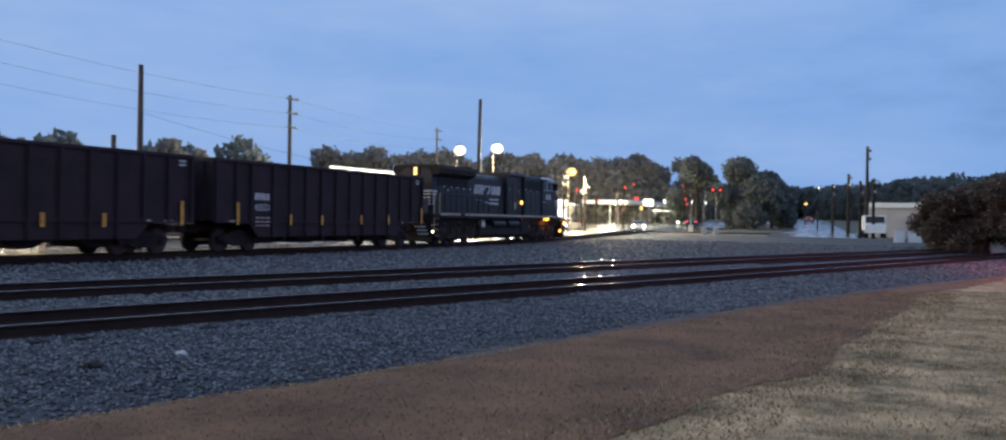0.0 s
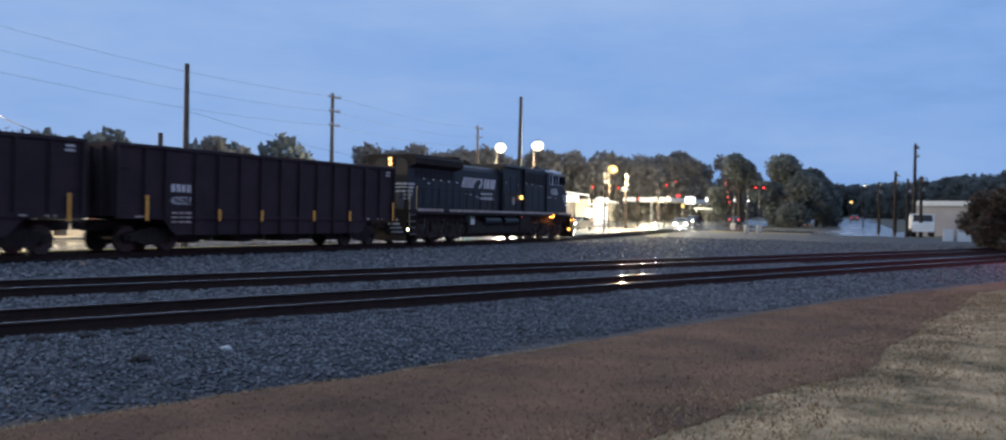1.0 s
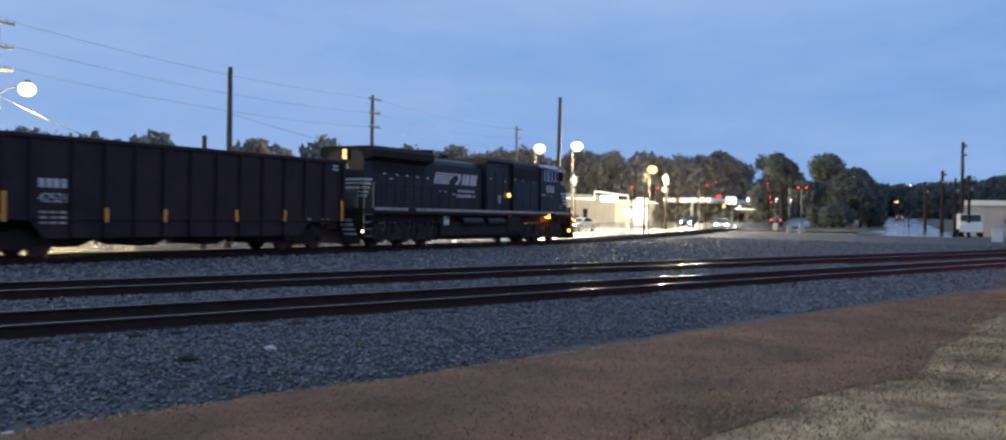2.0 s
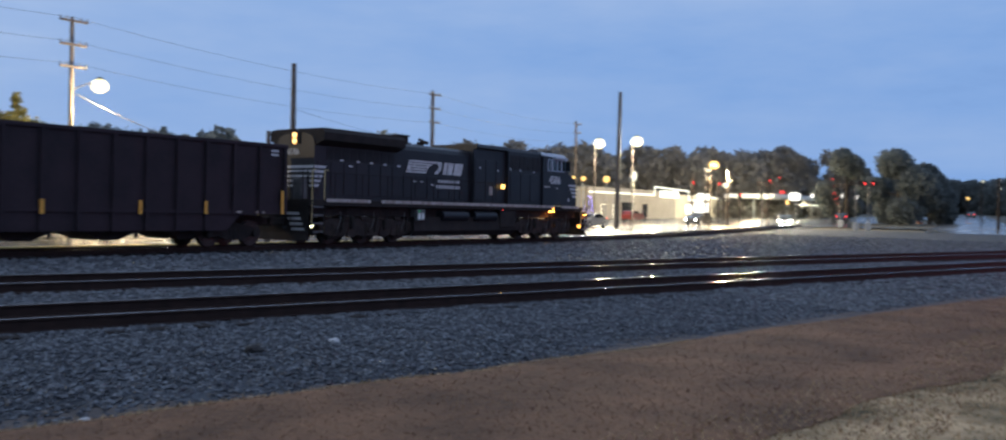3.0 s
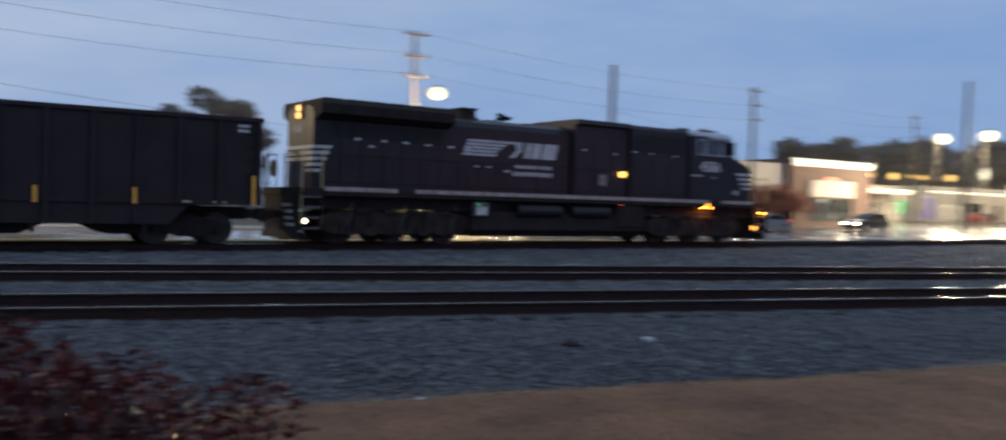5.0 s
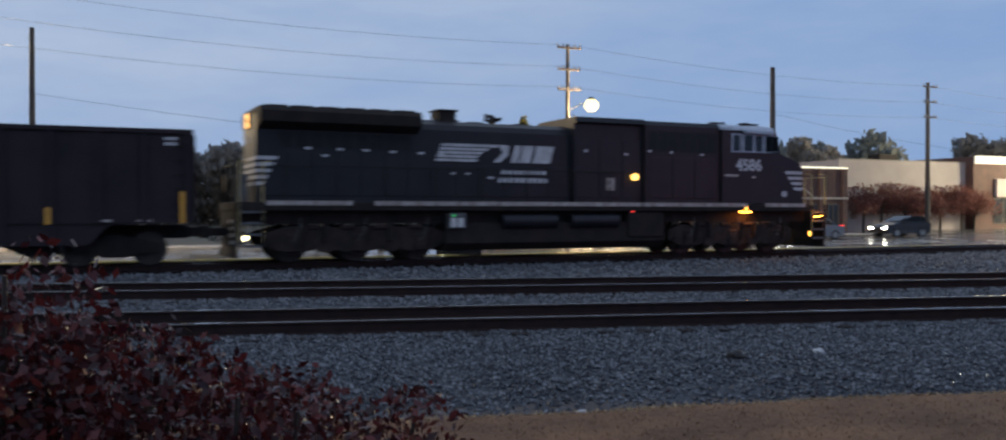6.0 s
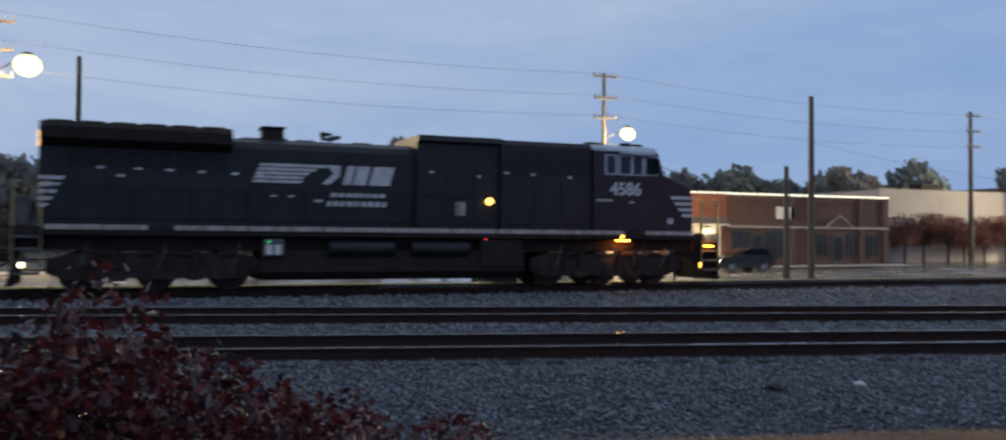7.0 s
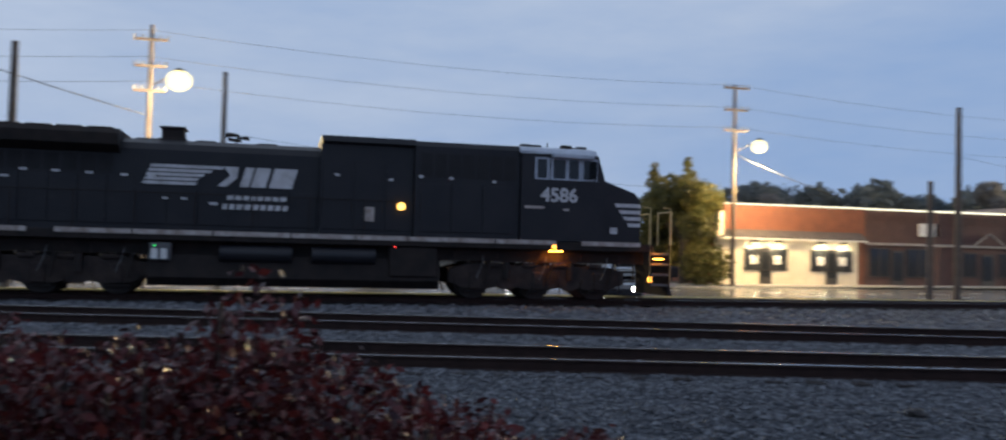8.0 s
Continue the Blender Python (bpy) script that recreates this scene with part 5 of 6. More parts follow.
def tan_building():
    root = thing("store_building", "long tan block-walled store with brick entrance and lit parapet", "building")
    y = 62.4
    g = ground_z(66, y) - 0.1
    walls(root, 59.2, 74.6, y, y + 22, g, 6.15, M_TAN)
    part("parapet_cap", box(B(), 59.2, 74.6, y - 0.05, y + 0.35, 6.152, 6.25), M_KERB, root)
    bm = box(B(), 69.0, 71.4, y + 5, y + 6.5, 5.7, 7.2, 0.05)
    part("roof_unit", bm, M_BLACK2, root, "dark roof-top ventilation unit")
    # brick entrance block
    b0, b1 = 74.65, 87.4
    walls(root, b0, b1, y - 0.8, y + 20, g, 6.75, M_BRICK2)
    part("fascia", box(B(), b0 + 0.05, b1 - 0.05, y - 0.95, y - 0.803, 6.1, 6.7), M_SIGNW, root)
    led(root, [(b0, y - 1.0, 6.72), (b1, y - 1.0, 6.72)], 0.10)
    led(root, [(b1, y - 1.0, 6.72), (b1 + 0.05, y + 6, 6.72)], 0.10)
    part("sign_panel", box(B(), 77.4, 84.2, y - 1.1, y - 0.803, 3.0, 4.7, 0.03), M_TAN, root, "pale blank sign panel")
    part("neon_sign", box(B(), 79.6, 81.2, y - 1.16, y - 1.11, 4.75, 5.05), G_RED, root)
    window(root, 77.3, 84.3, y - 0.8, 0.5, 2.9, bars=5)
    # bare light without a fixture, brightens the brick entrance
    lamp_light(81, y - 2.0, 2.7, (1.0, 0.85, 0.6), 40)


def canopy_shop():
    root = thing("shop_building", "grey shop with a lit canopy and coloured lights", "building")
    y = 74.0
    g = ground_z(105, y)
    walls(root, 93.0, 112, y, y + 14, g, g + 4.8, M_GREY)
    part("canopy", box(B(), 99.0, 107.8, y - 4, y - 0.003, g + 3.6, g + 4.0, 0.05), M_SIGNW, root)
    led(root, [(99.0, y - 4.05, g + 4.05), (107.8, y - 4.05, g + 4.05)], 0.12)
    for x in (99.4, 107.4):
        part("canopy_post", tube(B(), (x, y - 3.8, g), (x, y - 3.8, g + 3.6), 0.10), M_GALV, root)
    for x, m in ((102.5, G_GREEN), (111.0, G_GREEN)):
        part("coloured_light", box(B(), x, x + 0.75, y - 0.2, y - 0.01, g + 1.2, g + 2.9), m, root)
    window(root, 100, 106.5, y, g + 0.6, g + 2.6, bars=3)
    for x in (103.4, 109.6):
        led(root, [(x, y - 0.25, g + 0.4), (x, y - 0.25, g + 2.5), (x + 1.6, y - 0.25, g + 2.5), (x + 1.6, y - 0.25, g + 0.4)], 0.06)
    for az, el, r in ((54.9, 2.25, 0.30), (56.1, 2.2, 0.48), (57.0, 2.2, 0.22), (57.6, 2.15, 0.34), (59.0, 2.13, 0.50)):
        x = y * math.tan(radians(az)) - 1.0
        d = math.hypot(x, y)
        z = 1.386 + d * math.tan(radians(el))
        pst = part("lamp_post", tube(B(), (x, y - 0.4, g), (x, y - 0.4, z - r), 0.06), M_GALV, root)
        part("lamp_globe", ball(B(), (x, y - 0.45, z), r), G_SODIUM, pst, "amber lamp globe")
    # bare lights out over the lot, standing in for the amber globes
    lamp_light(103, y - 11, g + 6.4, WARM, 2600)
    lamp_light(114, y - 13, g + 6.5, WARM, 2600)


def plaza():
    root = thing("shop_building", "long grey shop row outlined in white rope lights", "building")
    y = 76.0
    g = ground_z(140, y) - 0.2
    walls(root, 121, 150, y, y + 16, g, g + 5.0, M_GREY)
    led(root, [(121, y - 0.1, g + 4.2), (142, y - 0.1, g + 4.2), (142, y - 0.1, g + 5.6), (155, y - 0.1, g + 5.2), (155, y - 0.1, g + 3.6), (162, y - 0.1, g + 3.6)], 0.14)
    part("sign_band", box(B(), 144.2, 150.5, y - 0.35, y - 0.05, g + 3.9, g + 5.0, 0.05), G_SIGN, root, "lit white sign band")
    window(root, 131, 135, y, g + 0.8, g + 2.8, bars=2)
    window(root, 138, 139.6, y, g + 0.3, g + 2.6, bars=0)
    for x in (124.5, 128.2):
        led(root, [(x, y - 0.2, g + 0.3), (x, y - 0.2, g + 2.3), (x + 1.2, y - 0.2, g + 2.3)], 0.07)
    r2 = thing("petrol_station", "bright petrol station canopy and shop far down the street", "building")
    y = 78.0
    g = ground_z(170, y) - 0.4
    walls(r2, 151.5, 181, y, y + 14, g, g + 4.4, M_CREAM)
    part("canopy", box(B(), 168, 200, y - 13, y - 3, g + 4.2, g + 5.0, 0.1), M_SIGNW, r2)
    for x in (171, 184, 197):
        part("canopy_post", tube(B(), (x, y - 8, g), (x, y - 8, g + 4.2), 0.18), M_GALV, r2)
    led(r2, [(162, y - 0.2, g + 4.6), (180, y - 0.2, g + 3.6), (198, y - 13.1, g + 3.2)], 0.14)
    part("shop_window", box(B(), 162, 167.5, y - 0.12, y - 0.02, g + 0.5, g + 3.1), G_SIGN, r2)
    part("sign_panel", box(B(), 163, 168, y - 0.3, y - 0.13, g + 3.8, g + 4.9), G_SIGN, r2)
    part("sign_panel", box(B(), 176, 181, y - 13.3, y - 13.05, g + 4.0, g + 5.4), G_SIGN, r2)
    part("sign_panel", box(B(), 158, 160.5, y - 0.3, y - 0.13, g + 1.0, g + 2.6), G_SIGN, r2)
    part("red_sign", box(B(), 171, 172.6, y - 13.3, y - 13.05, g + 5.2, g + 5.6), G_RED, r2)
    for x in (174, 186, 195):
        lamp_light(x, y - 8, g + 3.9, (1.0, 0.88, 0.56), 1500)
    # two more lights with no fixture, added to brighten the wet lot
    lamp_light(143, 60, 6.5, WARM, 9000)
    lamp_light(158, 64, 6.5, (1.0, 0.88, 0.58), 11000)
    # star-shaped sign on a post
    x, y = at(60.55, 124)
    g = ground_z(x, y)
    z = 1.386 + 124 * math.tan(radians(2.36))
    s = thing("star_sign", "white lit star-shaped sign on a post", "sign")
    part("post", tube(B(), (x, y, g), (x, y, z), 0.09), M_GALV, s)
    st = B()
    for k in range(6):
        a = k * math.pi / 6
        tube(st, (x - 0.85 * math.cos(a), y - 0.12, z - 0.7 * math.sin(a)), (x + 0.85 * math.cos(a), y - 0.12, z + 0.7 * math.sin(a)), 0.07)
    part("star", st, G_LED, s)
    bl = thing("string_lit_tree", "small tree wound with blue string lights", "tree")
    x, y = at(57.9, 126)
    g = ground_z(x, y)
    part("trunk", tube(B(), (x, y, g), (x, y, g + 2.2), 0.12, 0.05), M_BARK, bl)
    st = B()
    for k in range(60):
        a, f = k * 0.9, k / 60
        c = (x + (0.9 - 0.7 * f) * math.cos(a), y + (0.9 - 0.7 * f) * math.sin(a), g + 0.5 + 3.0 * f)
        ball(st, c, 0.07, u=6, v=4)
    tagged(part("string_lights", st, G_BLUE, bl), "tiny blue string lights", kind="stuff")
    leaf_cloud("leaves", [(x, y, g + 1.4, 1.1), (x, y, g + 2.6, 0.8)], 500, 0.16, M_LEAF2, bl, 77)


def far_building():
    x, y = at(84.4, 112)
    g = ground_z(x, y)
    root = thing("shed_building", "low pale metal shed in the distance", "building", m=pose(x, y, g, 0, 0, -84))
    walls(root, -3.6, 4.2, -0.5, 14, -0.3, 3.7, M_TAN)
    part("fascia", box(B(), -3.8, 4.4, -0.75, -0.503, 3.2, 3.75), M_SIGNW, root)
    part("doorway", box(B(), 1.2, 2.2, -0.56, -0.503, 0, 2.1), M_DARK, root)


cream_shop()
brick_shop()
tan_building()
canopy_shop()
plaza()
far_building()


# ---- vehicles ----
def make_car(name, label, L, W, H, paint, suv=False, lights=True, hl=0.66):
    """x forward; sits on z = 0."""
    root = thing(name, label, "car")
    h = L / 2
    if suv:
        low = [(-h, 0.42), (-h, 0.98), (-h + 0.12, 1.05), (h - 1.25, 1.08), (h - 0.15, 0.90), (h, 0.72), (h, 0.38), (h - 0.3, 0.28), (-h + 0.3, 0.30)]
        top_ = [(-h + 0.12, 1.05), (-h + 0.35, H - 0.10), (-h + 0.7, H), (h - 2.35, H - 0.02), (h - 1.35, 1.07)]
    else:
        low = [(-h, 0.40), (-h + 0.05, 0.92), (-h + 0.9, 0.98), (h - 1.4, 0.95), (h - 0.2, 0.74), (h, 0.58), (h, 0.30), (h - 0.3, 0.22), (-h + 0.3, 0.25)]
        top_ = [(-h + 0.55, 0.96), (-h + 1.25, H - 0.05), (-h + 1.7, H), (h - 2.2, H - 0.03), (h - 1.25, 0.95)]
    body = part("body", prism(B(), low, -W / 2, W / 2), paint, root)
    bm = prism(B(), top_, -W / 2 + 0.14, W / 2 - 0.14)
    part("cabin", bm, paint, root)
    gl = B()
    cx = sum(p[0] for p in top_) / 5
    cz = sum(p[1] for p in top_) / 5
    ins = [(cx + (p[0] - cx) * 0.84, cz + (p[1] - cz) * 0.74) for p in top_]
    prism(gl, ins, -W / 2 + 0.125, W / 2 - 0.125)
    part("side_glass", gl, M_GLASS, root)
    ws = B()
    v = [ws.verts.new(p) for p in ((top_[4][0] - 0.04, -W / 2 + 0.22, top_[4][1] + 0.08), (top_[4][0] - 0.04, W / 2 - 0.22, top_[4][1] + 0.08), (top_[3][0] + 0.10, W / 2 - 0.25, top_[3][1] - 0.06), (top_[3][0] + 0.10, -W / 2 + 0.25, top_[3][1] - 0.06))]
    ws.faces.new(v)
    bmesh.ops.translate(ws, verts=ws.verts, vec=(0.05, 0, 0.03))
    part("windscreen", ws, M_GLASS, root)
    for sx in (-h + 0.85, h - 0.9):
        for sy in (-1, 1):
            t = tube(B(), (0, -0.11, 0), (0, 0.11, 0), 0.33, n=20)
            w = part("wheel", t, M_TYRE, root)
            w.matrix_basis = pose(sx, sy * (W / 2 - 0.09), 0.33)
            part("rim", tube(B(), (0, sy * 0.105, 0), (0, sy * 0.118, 0), 0.21, n=12), M_GALV, w)
    for sy in (-1, 1):
        lamp = B()
        ball(lamp, (h - 0.05, sy * (W / 2 - 0.26), hl), 0.13, 0.7, 1.25, 0.8, 10, 7)
        part("headlight", lamp, G_HEAD if lights else M_GLASS, root, "lit headlight" if lights else "")
        part("tail_light", box(B(), -h - 0.015, -h + 0.05, sy * (W / 2 - 0.22) - 0.14, sy * (W / 2 - 0.22) + 0.14, 0.78, 1.0), G_RED if lights else M_CARRED, root)
        part("mirror", box(B(), h - 1.65, h - 1.48, sy * (W / 2 + 0.08) - 0.09, sy * (W / 2 + 0.08) + 0.09, 1.0, 1.14, 0.02), paint, root)
    return root


suv = make_car("suv", "dark SUV with lit headlights driving along the wet street", 4.2, 1.80, 1.55, M_CARDARK, True)
sedan = make_car("sedan", "silver sedan with glaring headlights driving on the wet street", 4.6, 1.80, 1.45, M_CARGREY)
waiting = make_car("sedan", "dark sedan waiting across the street with headlights on", 4.5, 1.80, 1.40, M_CARDARK, hl=0.57)
x, y = at(20.9, 39.3)
waiting.matrix_world = pose(x, y, -0.5, 0, 0, -110.9)
c = make_car("sedan", "car facing the crossing with dazzling headlights", 4.6, 1.80, 1.45, M_CARGREY)
x, y = at(69.5, 118)
c.matrix_world = pose(x, y, ground_z(x, y), 0, 0, -159.5)
def beam(x, y, z, tx, ty, power):
    d = bpy.data.lights.new("headlight_beam", "SPOT")
    d.color, d.energy, d.spot_size, d.spot_blend, d.shadow_soft_size = (1.0, 0.93, 0.74), power, radians(58), 0.6, 0.12
    ob = new("headlight_beam", d)
    ob.matrix_world = look((x, y, z), (tx, ty, -0.6))


beam(x - 2.6 * math.sin(radians(69.5)), y - 2.6 * math.cos(radians(69.5)), ground_z(x, y) + 0.7, 88, 33, 26000)
c = make_car("hatchback", "dark red car parked on the wet lot", 4.2, 1.78, 1.5, M_CARRED, True, False)
x, y = at(60.6, 128)
c.matrix_world = pose(x, y, ground_z(x, y), 0, 0, 8)
for az, d, yaw in ((72.6, 150, 20), (76.0, 170, 15), (79.4, 240, 8)):
    x, y = at(az, d)
    c = make_car("sedan", "car driving away with red tail lights", 4.5, 1.8, 1.45, M_CARDARK)
    c.matrix_world = pose(x, y, ground_z(x, y) + 0.08, 0, 0, yaw)


def make_truck():
    x, y = at(82.9, 106)
    root = thing("box_truck", "white box truck parked by the shed", "truck", m=pose(x, y, ground_z(x, y), 0, 0, -170))
    part("cargo_box", box(B(), -2.6, 2.4, -1.15, 1.15, 0.75, 2.25, 0.04), M_CARWHITE, root)
    part("cab", prism(B(), [(2.5, 0.5), (2.5, 2.3), (3.3, 2.3), (3.75, 1.5), (4.4, 1.3), (4.45, 0.5)], -1.0, 1.0), M_CARWHITE, root)
    part("windscreen", prism(B(), [(3.36, 2.2), (3.40, 2.2), (3.78, 1.55), (3.74, 1.55)], -0.9, 0.9), M_GLASS, root)
    for sx in (-1.6, 3.3):
        for sy in (-1, 1):
            w = part("wheel", tube(B(), (sx, sy * 0.95 - 0.13, 0.42), (sx, sy * 0.95 + 0.13, 0.42), 0.42, n=18), M_TYRE, root)


make_truck()


# ---- crossing signals, signs, cabinets, barrels ----
def crossing_signal(az, d, red=True, arm_up=0):
    x, y = at(az, d)
    root = thing("crossing_signal", "level-crossing signal mast with red flashing lights" if red else "level-crossing mast with raised striped gate arm", "railway signal", m=pose(x, y, ground_z(x, y), 0, 0, -az))
    part("mast", tube(B(), (0, 0, 0), (0, 0, 5.2), 0.07, n=10), M_METER, root)
    part("base", box(B(), -0.3, 0.3, -0.3, 0.3, 0, 0.9, 0.05), M_GALV, root)
    for s in (-1, 1):
        hd = part("light_head", tube(B(), (s * 0.42, -0.05, 5.0), (s * 0.42, -0.16, 5.0), 0.30, n=16), M_BLACK2, root)
        part("lens", tube(B(), (s * 0.42, -0.16, 5.0), (s * 0.42, -0.18, 5.0), 0.12, n=14), G_RED if red else M_BLACK2, hd)
    part("bracket", box(B(), -0.45, 0.45, -0.05, 0.03, 4.95, 5.03), M_BLACK2, root)
    if arm_up:
        arm = part("gate_arm", tube(B(), (0, -0.2, 1.0), (arm_up, -0.2, 5.9), 0.035, 0.025), M_METER, root, "raised thin striped gate arm")
        for f in (0.15, 0.35, 0.55, 0.75):
            part("red_band", tube(B(), (arm_up * f, -0.2, 1.0 + 4.9 * f), (arm_up * (f + 0.09), -0.2, 1.0 + 4.9 * (f + 0.09)), 0.042), M_CARRED, arm)
        for f in (0.5, 0.97):
            part("gate_lamp", ball(B(), (arm_up * f, -0.27, 1.0 + 4.9 * f), 0.085, u=8, v=6), G_RED, arm)


crossing_signal(74.1, 106, True)
crossing_signal(73.4, 104, False)
crossing_signal(68.2, 112, False, 1.9)
crossing_signal(72.6, 118, False, -1.0)
# unseen signal mast added to cast the red light on lawn, rails and train
crossing_signal(94.0, 42, True)
x, y = at(94.0, 42)
lamp_light(x - 0.5, y + 0.3, ground_z(x, y) + 4.6, (1.0, 0.12, 0.16), 1500, 0.25)
for az, el, d in ((64.1, 1.98, 125), (68.55, 2.14, 128), (65.65, 1.95, 127), (72.2, 1.45, 140), (66.9, 1.3, 126)):
    x, y = at(az, d)
    g = ground_z(x, y)
    z = 1.386 + d * math.tan(radians(el))
    t = thing("traffic_light", "traffic light showing red over the junction", "traffic light", "junction lights")
    part("post", tube(B(), (x + 0.3, y + 0.1, g), (x + 0.3, y + 0.1, z + 0.7), 0.07), M_BLACK2, t)
    part("housing", box(B(), x - 0.2, x + 0.2, y - 0.15, y + 0.15, z - 0.9, z + 0.35, 0.03), M_BLACK2, t)
    part("lens", tube(B(), (x, y - 0.16, z), (x, y - 0.2, z), 0.20, n=14), G_RED, t)
for az, el, d in ((69.6, 0.9, 125), (70.1, 1.35, 128), (71.0, 1.3, 133), (72.6, 1.3, 138), (73.4, 1.25, 140)):
    x, y = at(az, d)
    g = ground_z(x, y)
    z = 1.386 + d * math.tan(radians(el))
    t = thing("road_sign", "small lit sign panel above the junction", "sign")
    part("post", tube(B(), (x, y, g), (x, y, z), 0.05), M_GALV, t)
    part("panel", box(B(), x - 0.42, x + 0.42, y - 0.08, y - 0.04, z - 0.25, z + 0.25), G_SIGN if el > 1 else G_SODIUM, t)
for az, d in ((76.2, 150), (76.8, 156), (78.1, 172)):
    x, y = at(az, d)
    g = ground_z(x, y)
    t = thing("traffic_barrel", "orange and white traffic barrel by the road", "traffic barrel", "road work barrels")
    for k, m in enumerate((M_ORANGE, M_SIGNW, M_ORANGE, M_SIGNW)):
        part("band", tube(B(), (x, y, g + 0.05 + 0.3 * k), (x, y, g + 0.345 + 0.3 * k), 0.42 - 0.03 * k, 0.40 - 0.03 * k, 14), m, t)
    t = thing("warning_sign", "diamond-shaped roadwork sign on a stand", "sign", m=pose(x + 0.8, y + 0.6, g, 0, 0, -77))
    part("post", tube(B(), (0, 0, 0), (0, 0, 1.8), 0.04), M_GALV, t)
    bm = box(B(), -0.45, 0.45, -0.06, -0.03, -0.45, 0.45)
    bmesh.ops.rotate(bm, verts=bm.verts, cent=(0, 0, 0), matrix=Matrix.Rotation(radians(45), 3, "Y"))
    bmesh.ops.translate(bm, verts=bm.verts, vec=(0, 0, 1.7))
    part("panel", bm, M_ORANGE, t)
for az, d, w, h in ((89.3, 60, 0.95, 1.55), (84.3, 84, 0.8, 1.1), (85.1, 84, 1.0, 1.2), (88.2, 62, 0.7, 0.75)):
    x, y = at(az, d)
    t = thing("relay_cabinet", "pale metal trackside equipment cabinet", "cabinet", m=pose(x, y, ground_z(x, y), 0, 0, -az))
    part("body", box(B(), -w / 2, w / 2, -0.4, 0.4, 0, h, 0.03), M_CARWHITE, t)
    part("cap", box(B(), -w / 2 - 0.05, w / 2 + 0.05, -0.45, 0.45, h, h + 0.08, 0.02), M_CARWHITE, t)
    part("door", box(B(), -w / 2 + 0.06, w / 2 - 0.06, -0.425, -0.403, 0.1, h - 0.1), M_CARWHITE, t)


# ---- loose stones ----
def stones(name, count, seed, area, size, material, label):
    """Crushed stones strewn over an area; area(r) gives x, y and the bed's height."""
    r = np.random.RandomState(seed)
    base = np.array([(1, 0, 0.1), (-0.2, 0.95, 0), (-0.9, -0.2, 0.1), (0.1, -1, 0), (0.35, 0.3, 0.8), (-0.4, -0.1, 0.7), (0.1, 0.1, -0.7)])
    tri = [(0, 1, 4), (1, 5, 4), (1, 2, 5), (2, 3, 5), (3, 4, 5), (3, 0, 4), (1, 0, 6), (2, 1, 6), (3, 2, 6), (0, 3, 6)]
    v, f = np.zeros((count * 7, 3)), np.zeros((count * 10, 3), int)
    for i in range(count):
        x, y, z = area(r)
        a = r.uniform(0, 6.28)
        s = size * r.uniform(0.55, 1.5)
        m = np.array([[math.cos(a), -math.sin(a), 0], [math.sin(a), math.cos(a), 0], [0, 0, r.uniform(0.6, 1.1)]])
        p = (base * r.uniform(0.7, 1.3, (7, 3))) @ m.T * s
        v[i * 7:i * 7 + 7] = p + (x, y, z)
        f[i * 10:i * 10 + 10] = np.array(tri) + i * 7
    ob = soup(name, v.tolist(), f.tolist(), material)
    return tagged(ob, label, "stones", kind="stuff")


M_CHIP = leafy("granite_chips", [(0.010, 0.012, 0.018), (0.023, 0.026, 0.035), (0.047, 0.052, 0.065), (0.16, 0.17, 0.19), (0.017, 0.017, 0.022)], 0.45, 0.4)

# paler chips: the farther stones' wet sheen is put into the colour
M_CHIP2 = leafy("pale_gravel", [(0.045, 0.048, 0.056), (0.075, 0.079, 0.09), (0.12, 0.125, 0.138), (0.17, 0.175, 0.19), (0.06, 0.056, 0.058)], 0.6)


def area_near(r):
    x = -5 + 27 * r.uniform() ** 1.15
    e, n = lawn_edge(x) + 0.3, track_near(x) - 0.88
    y = e + (n - e) * r.uniform() ** 0.8
    return x, y, ballast_h(x, y) + 0.008


def area_gap(r):
    x = r.uniform(-5, 34)
    y = r.uniform(track_near(x) + 0.9, track_mid(x) - 0.9)
    return x, y, ballast_h(x, y) + 0.01


stones("ballast_stones", 62000, 11, area_near, 0.024, M_CHIP, "crushed granite ballast stones, wet and grey-blue")
def area_verge(r):
    x = 18 + 46 * r.uniform() ** 1.3
    e, n = lawn_edge(x) + 0.2, track_near(x) - 0.88
    y = e + (n - e) * r.uniform()
    return x, y, ballast_h(x, y) + 0.01


def area_far(r):
    x = -10 + 84 * r.uniform()
    y = r.uniform(track_mid(x) + 0.9, track_main(x) - 1.0)
    return x, y, ballast_h(x, y) + 0.012


stones("ballast_stones", 11000, 13, area_verge, 0.045, M_CHIP2, "coarse grey ballast spilling to the grass")
stones("ballast_stones", 26000, 14, area_far, 0.062, M_CHIP2, "grey yard gravel between the tracks")
stones("ballast_stones", 20000, 12, area_gap, 0.034, M_CHIP2, "crushed granite ballast stones between the tracks")


def rock(x, y, s, m, label):
    bm = B()
    bmesh.ops.create_icosphere(bm, subdivisions=2, radius=s)
    for v in bm.verts:
        v.co *= 0.8 + 0.35 * noise.noise(v.co * 5 / s * 0.3)
        v.co.z *= 0.6
    ob = part("stone", bm, m)
    ob.location = (x, y, ballast_h(x, y) + s * 0.3)
    return tagged(ob, label, "stone")


x, y = at(42.4, 11.95)
rock(x, y, 0.085, M_STONE_W, "pale fist-sized stone lying on the ballast")
x, y = at(37.7, 11.25)
rock(x, y, 0.135, M_STONE_D, "dark lump lying on the ballast")
x, y = at(28.5, 8.6)
rock(x, y, 0.07, M_STONE_W, "small pale stone near the grass edge")


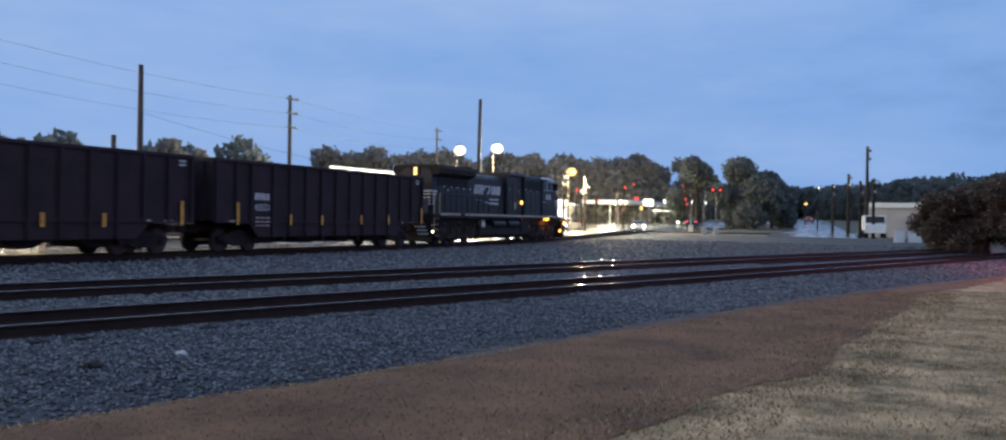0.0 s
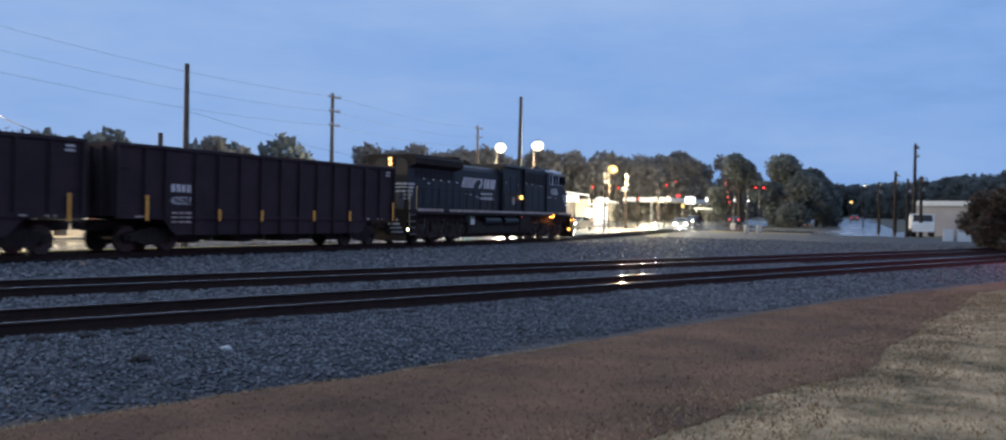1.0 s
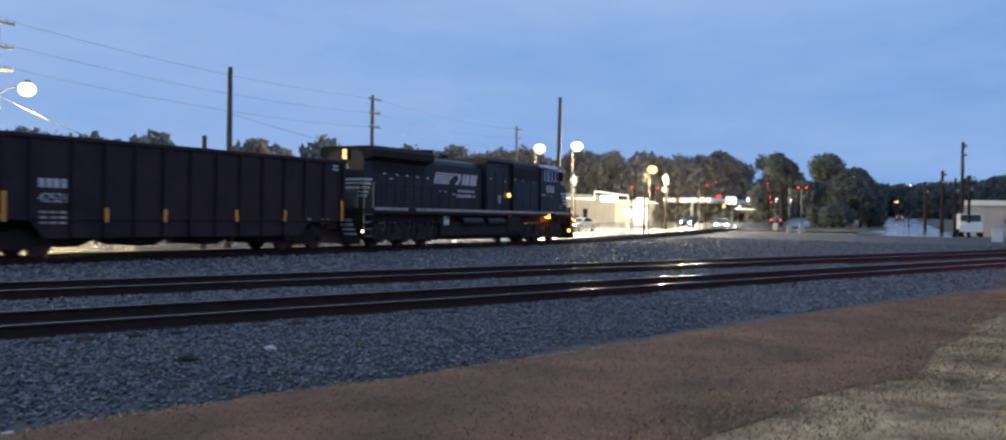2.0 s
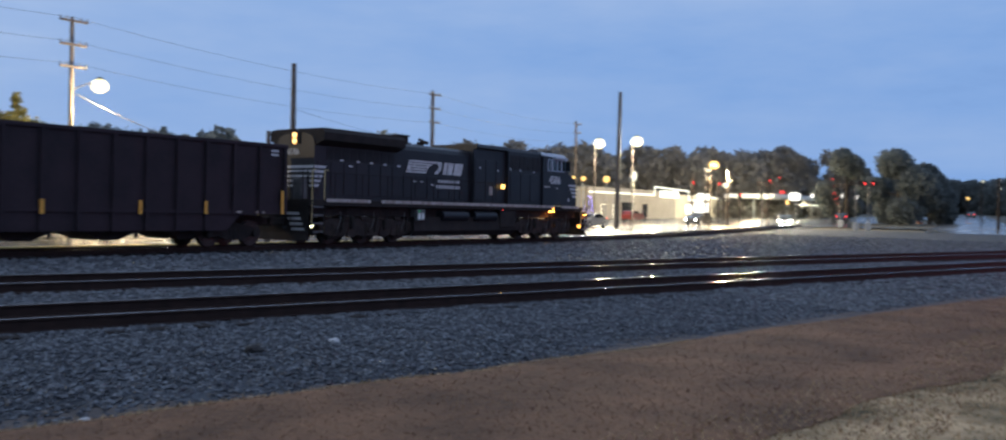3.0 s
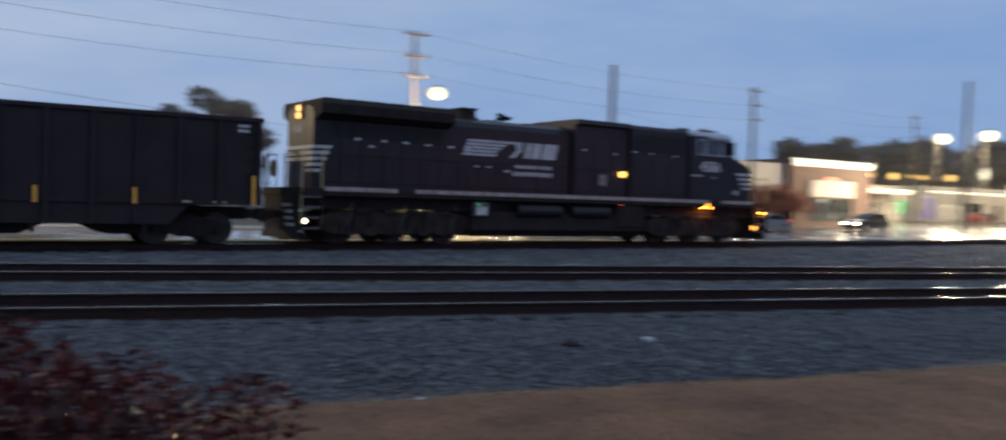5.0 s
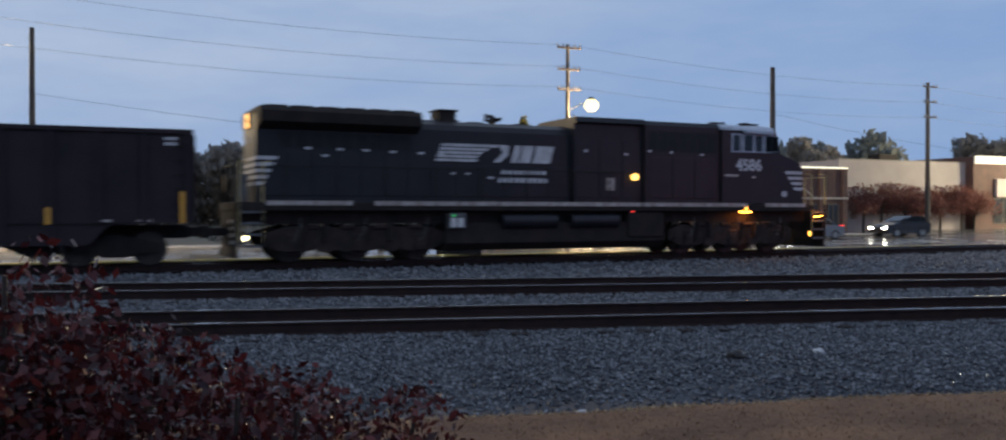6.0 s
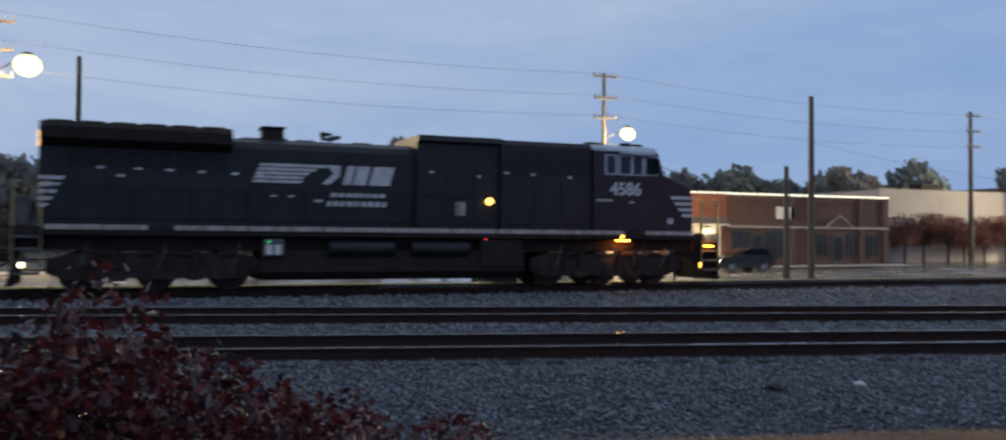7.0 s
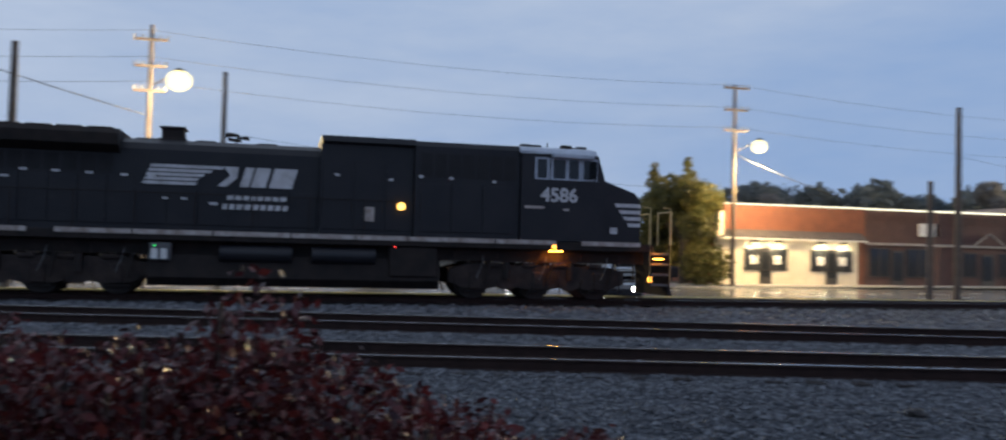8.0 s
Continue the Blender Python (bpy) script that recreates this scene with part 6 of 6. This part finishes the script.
def blades(name, count, seed, area, hgt, material, label):
    r = np.random.RandomState(seed)
    v, f = [], []
    for i in range(count):
        x, y, z = area(r)
        a = r.uniform(0, 6.28)
        w, h = 0.007, hgt * r.uniform(0.5, 1.4)
        dx, dy = math.cos(a), math.sin(a)
        lx, ly = r.normal(0, 0.6 * h, 2)
        v += [(x - w * dx, y - w * dy, z), (x + w * dx, y + w * dy, z), (x + lx, y + ly, z + h)]
        f.append((i * 3, i * 3 + 1, i * 3 + 2))
    ob = soup(name, v, f, material)
    return tagged(ob, label, "grass", kind="stuff")


M_BLADE = leafy("dead_grass_blades", [(0.12, 0.064, 0.038), (0.21, 0.115, 0.066), (0.34, 0.21, 0.12)], 0.8)
M_BLADE2 = leafy("straw_blades", [(0.43, 0.285, 0.155), (0.58, 0.41, 0.24), (0.19, 0.15, 0.068), (0.50, 0.345, 0.195)], 0.85)


def area_brown(r):
    x = 0.5 + 26 * r.uniform() ** 1.6
    y = lawn_edge(x) + 0.1 - (verge_w(x) + 0.9) * r.uniform() ** 1.25
    return x, y, lawn_h(x, y)


def area_straw(r):
    x = 3 + 24 * r.uniform() ** 1.4
    y = lawn_edge(x) - max(0.2, verge_w(x) - 0.9) - 6.5 * r.uniform() ** 0.8
    return x, y, lawn_h(x, y)


blades("grass_blades", 44000, 21, area_brown, 0.036, M_BLADE, "dead brown grass blades")
blades("grass_blades", 56000, 22, area_straw, 0.035, M_BLADE2, "straw and green lawn blades")


def area_rim(r):
    x = -2 + 14 * r.uniform()
    y = lawn_edge(x) + r.normal(-0.05, 0.10)
    return x, y, lawn_h(x, y) + 0.01


blades("grass_blades", 9000, 23, area_rim, 0.04, M_BLADE2, "pale straw tufts along the lawn's edge")


# ---- what moves ----
def motions():
    secs = [k * 0.5 for k in range(17)]
    tenth = [k * 0.1 for k in range(81)]
    for ob, s in ((loco, SC), (hopper_a, -10.15), (hopper_b, -27.20)):
        walk(ob, [(t, train_pose(t, s)) for t in secs])
    for ws, r in ((loco_wheels, 0.535), (wheels_a, 0.455), (wheels_b, 0.455)):
        for w in ws:
            x = w.location.x
            walk(w, [(t, pose(x, 0, r, 0, -math.degrees(SPEED * t / r), 0)) for t in tenth])
    # cars on the street, heading towards lower x
    walk(suv, [(t, pose(44.7 - 17.3 * (t - 6.5), 50.2, ground_z(44.7 - 17.3 * (t - 6.5), 50.2), 0, 0, 180)) for t in secs])
    way = ((0, 108), (1.5, 95), (3.5, 74.6), (4, 69.3), (5.2, 55), (6.5, 38), (8, 15))
    walk(sedan, [(t, pose(x, 50.0, ground_z(x, 50.0), 0, 0, 180)) for t, x in way])


motions()
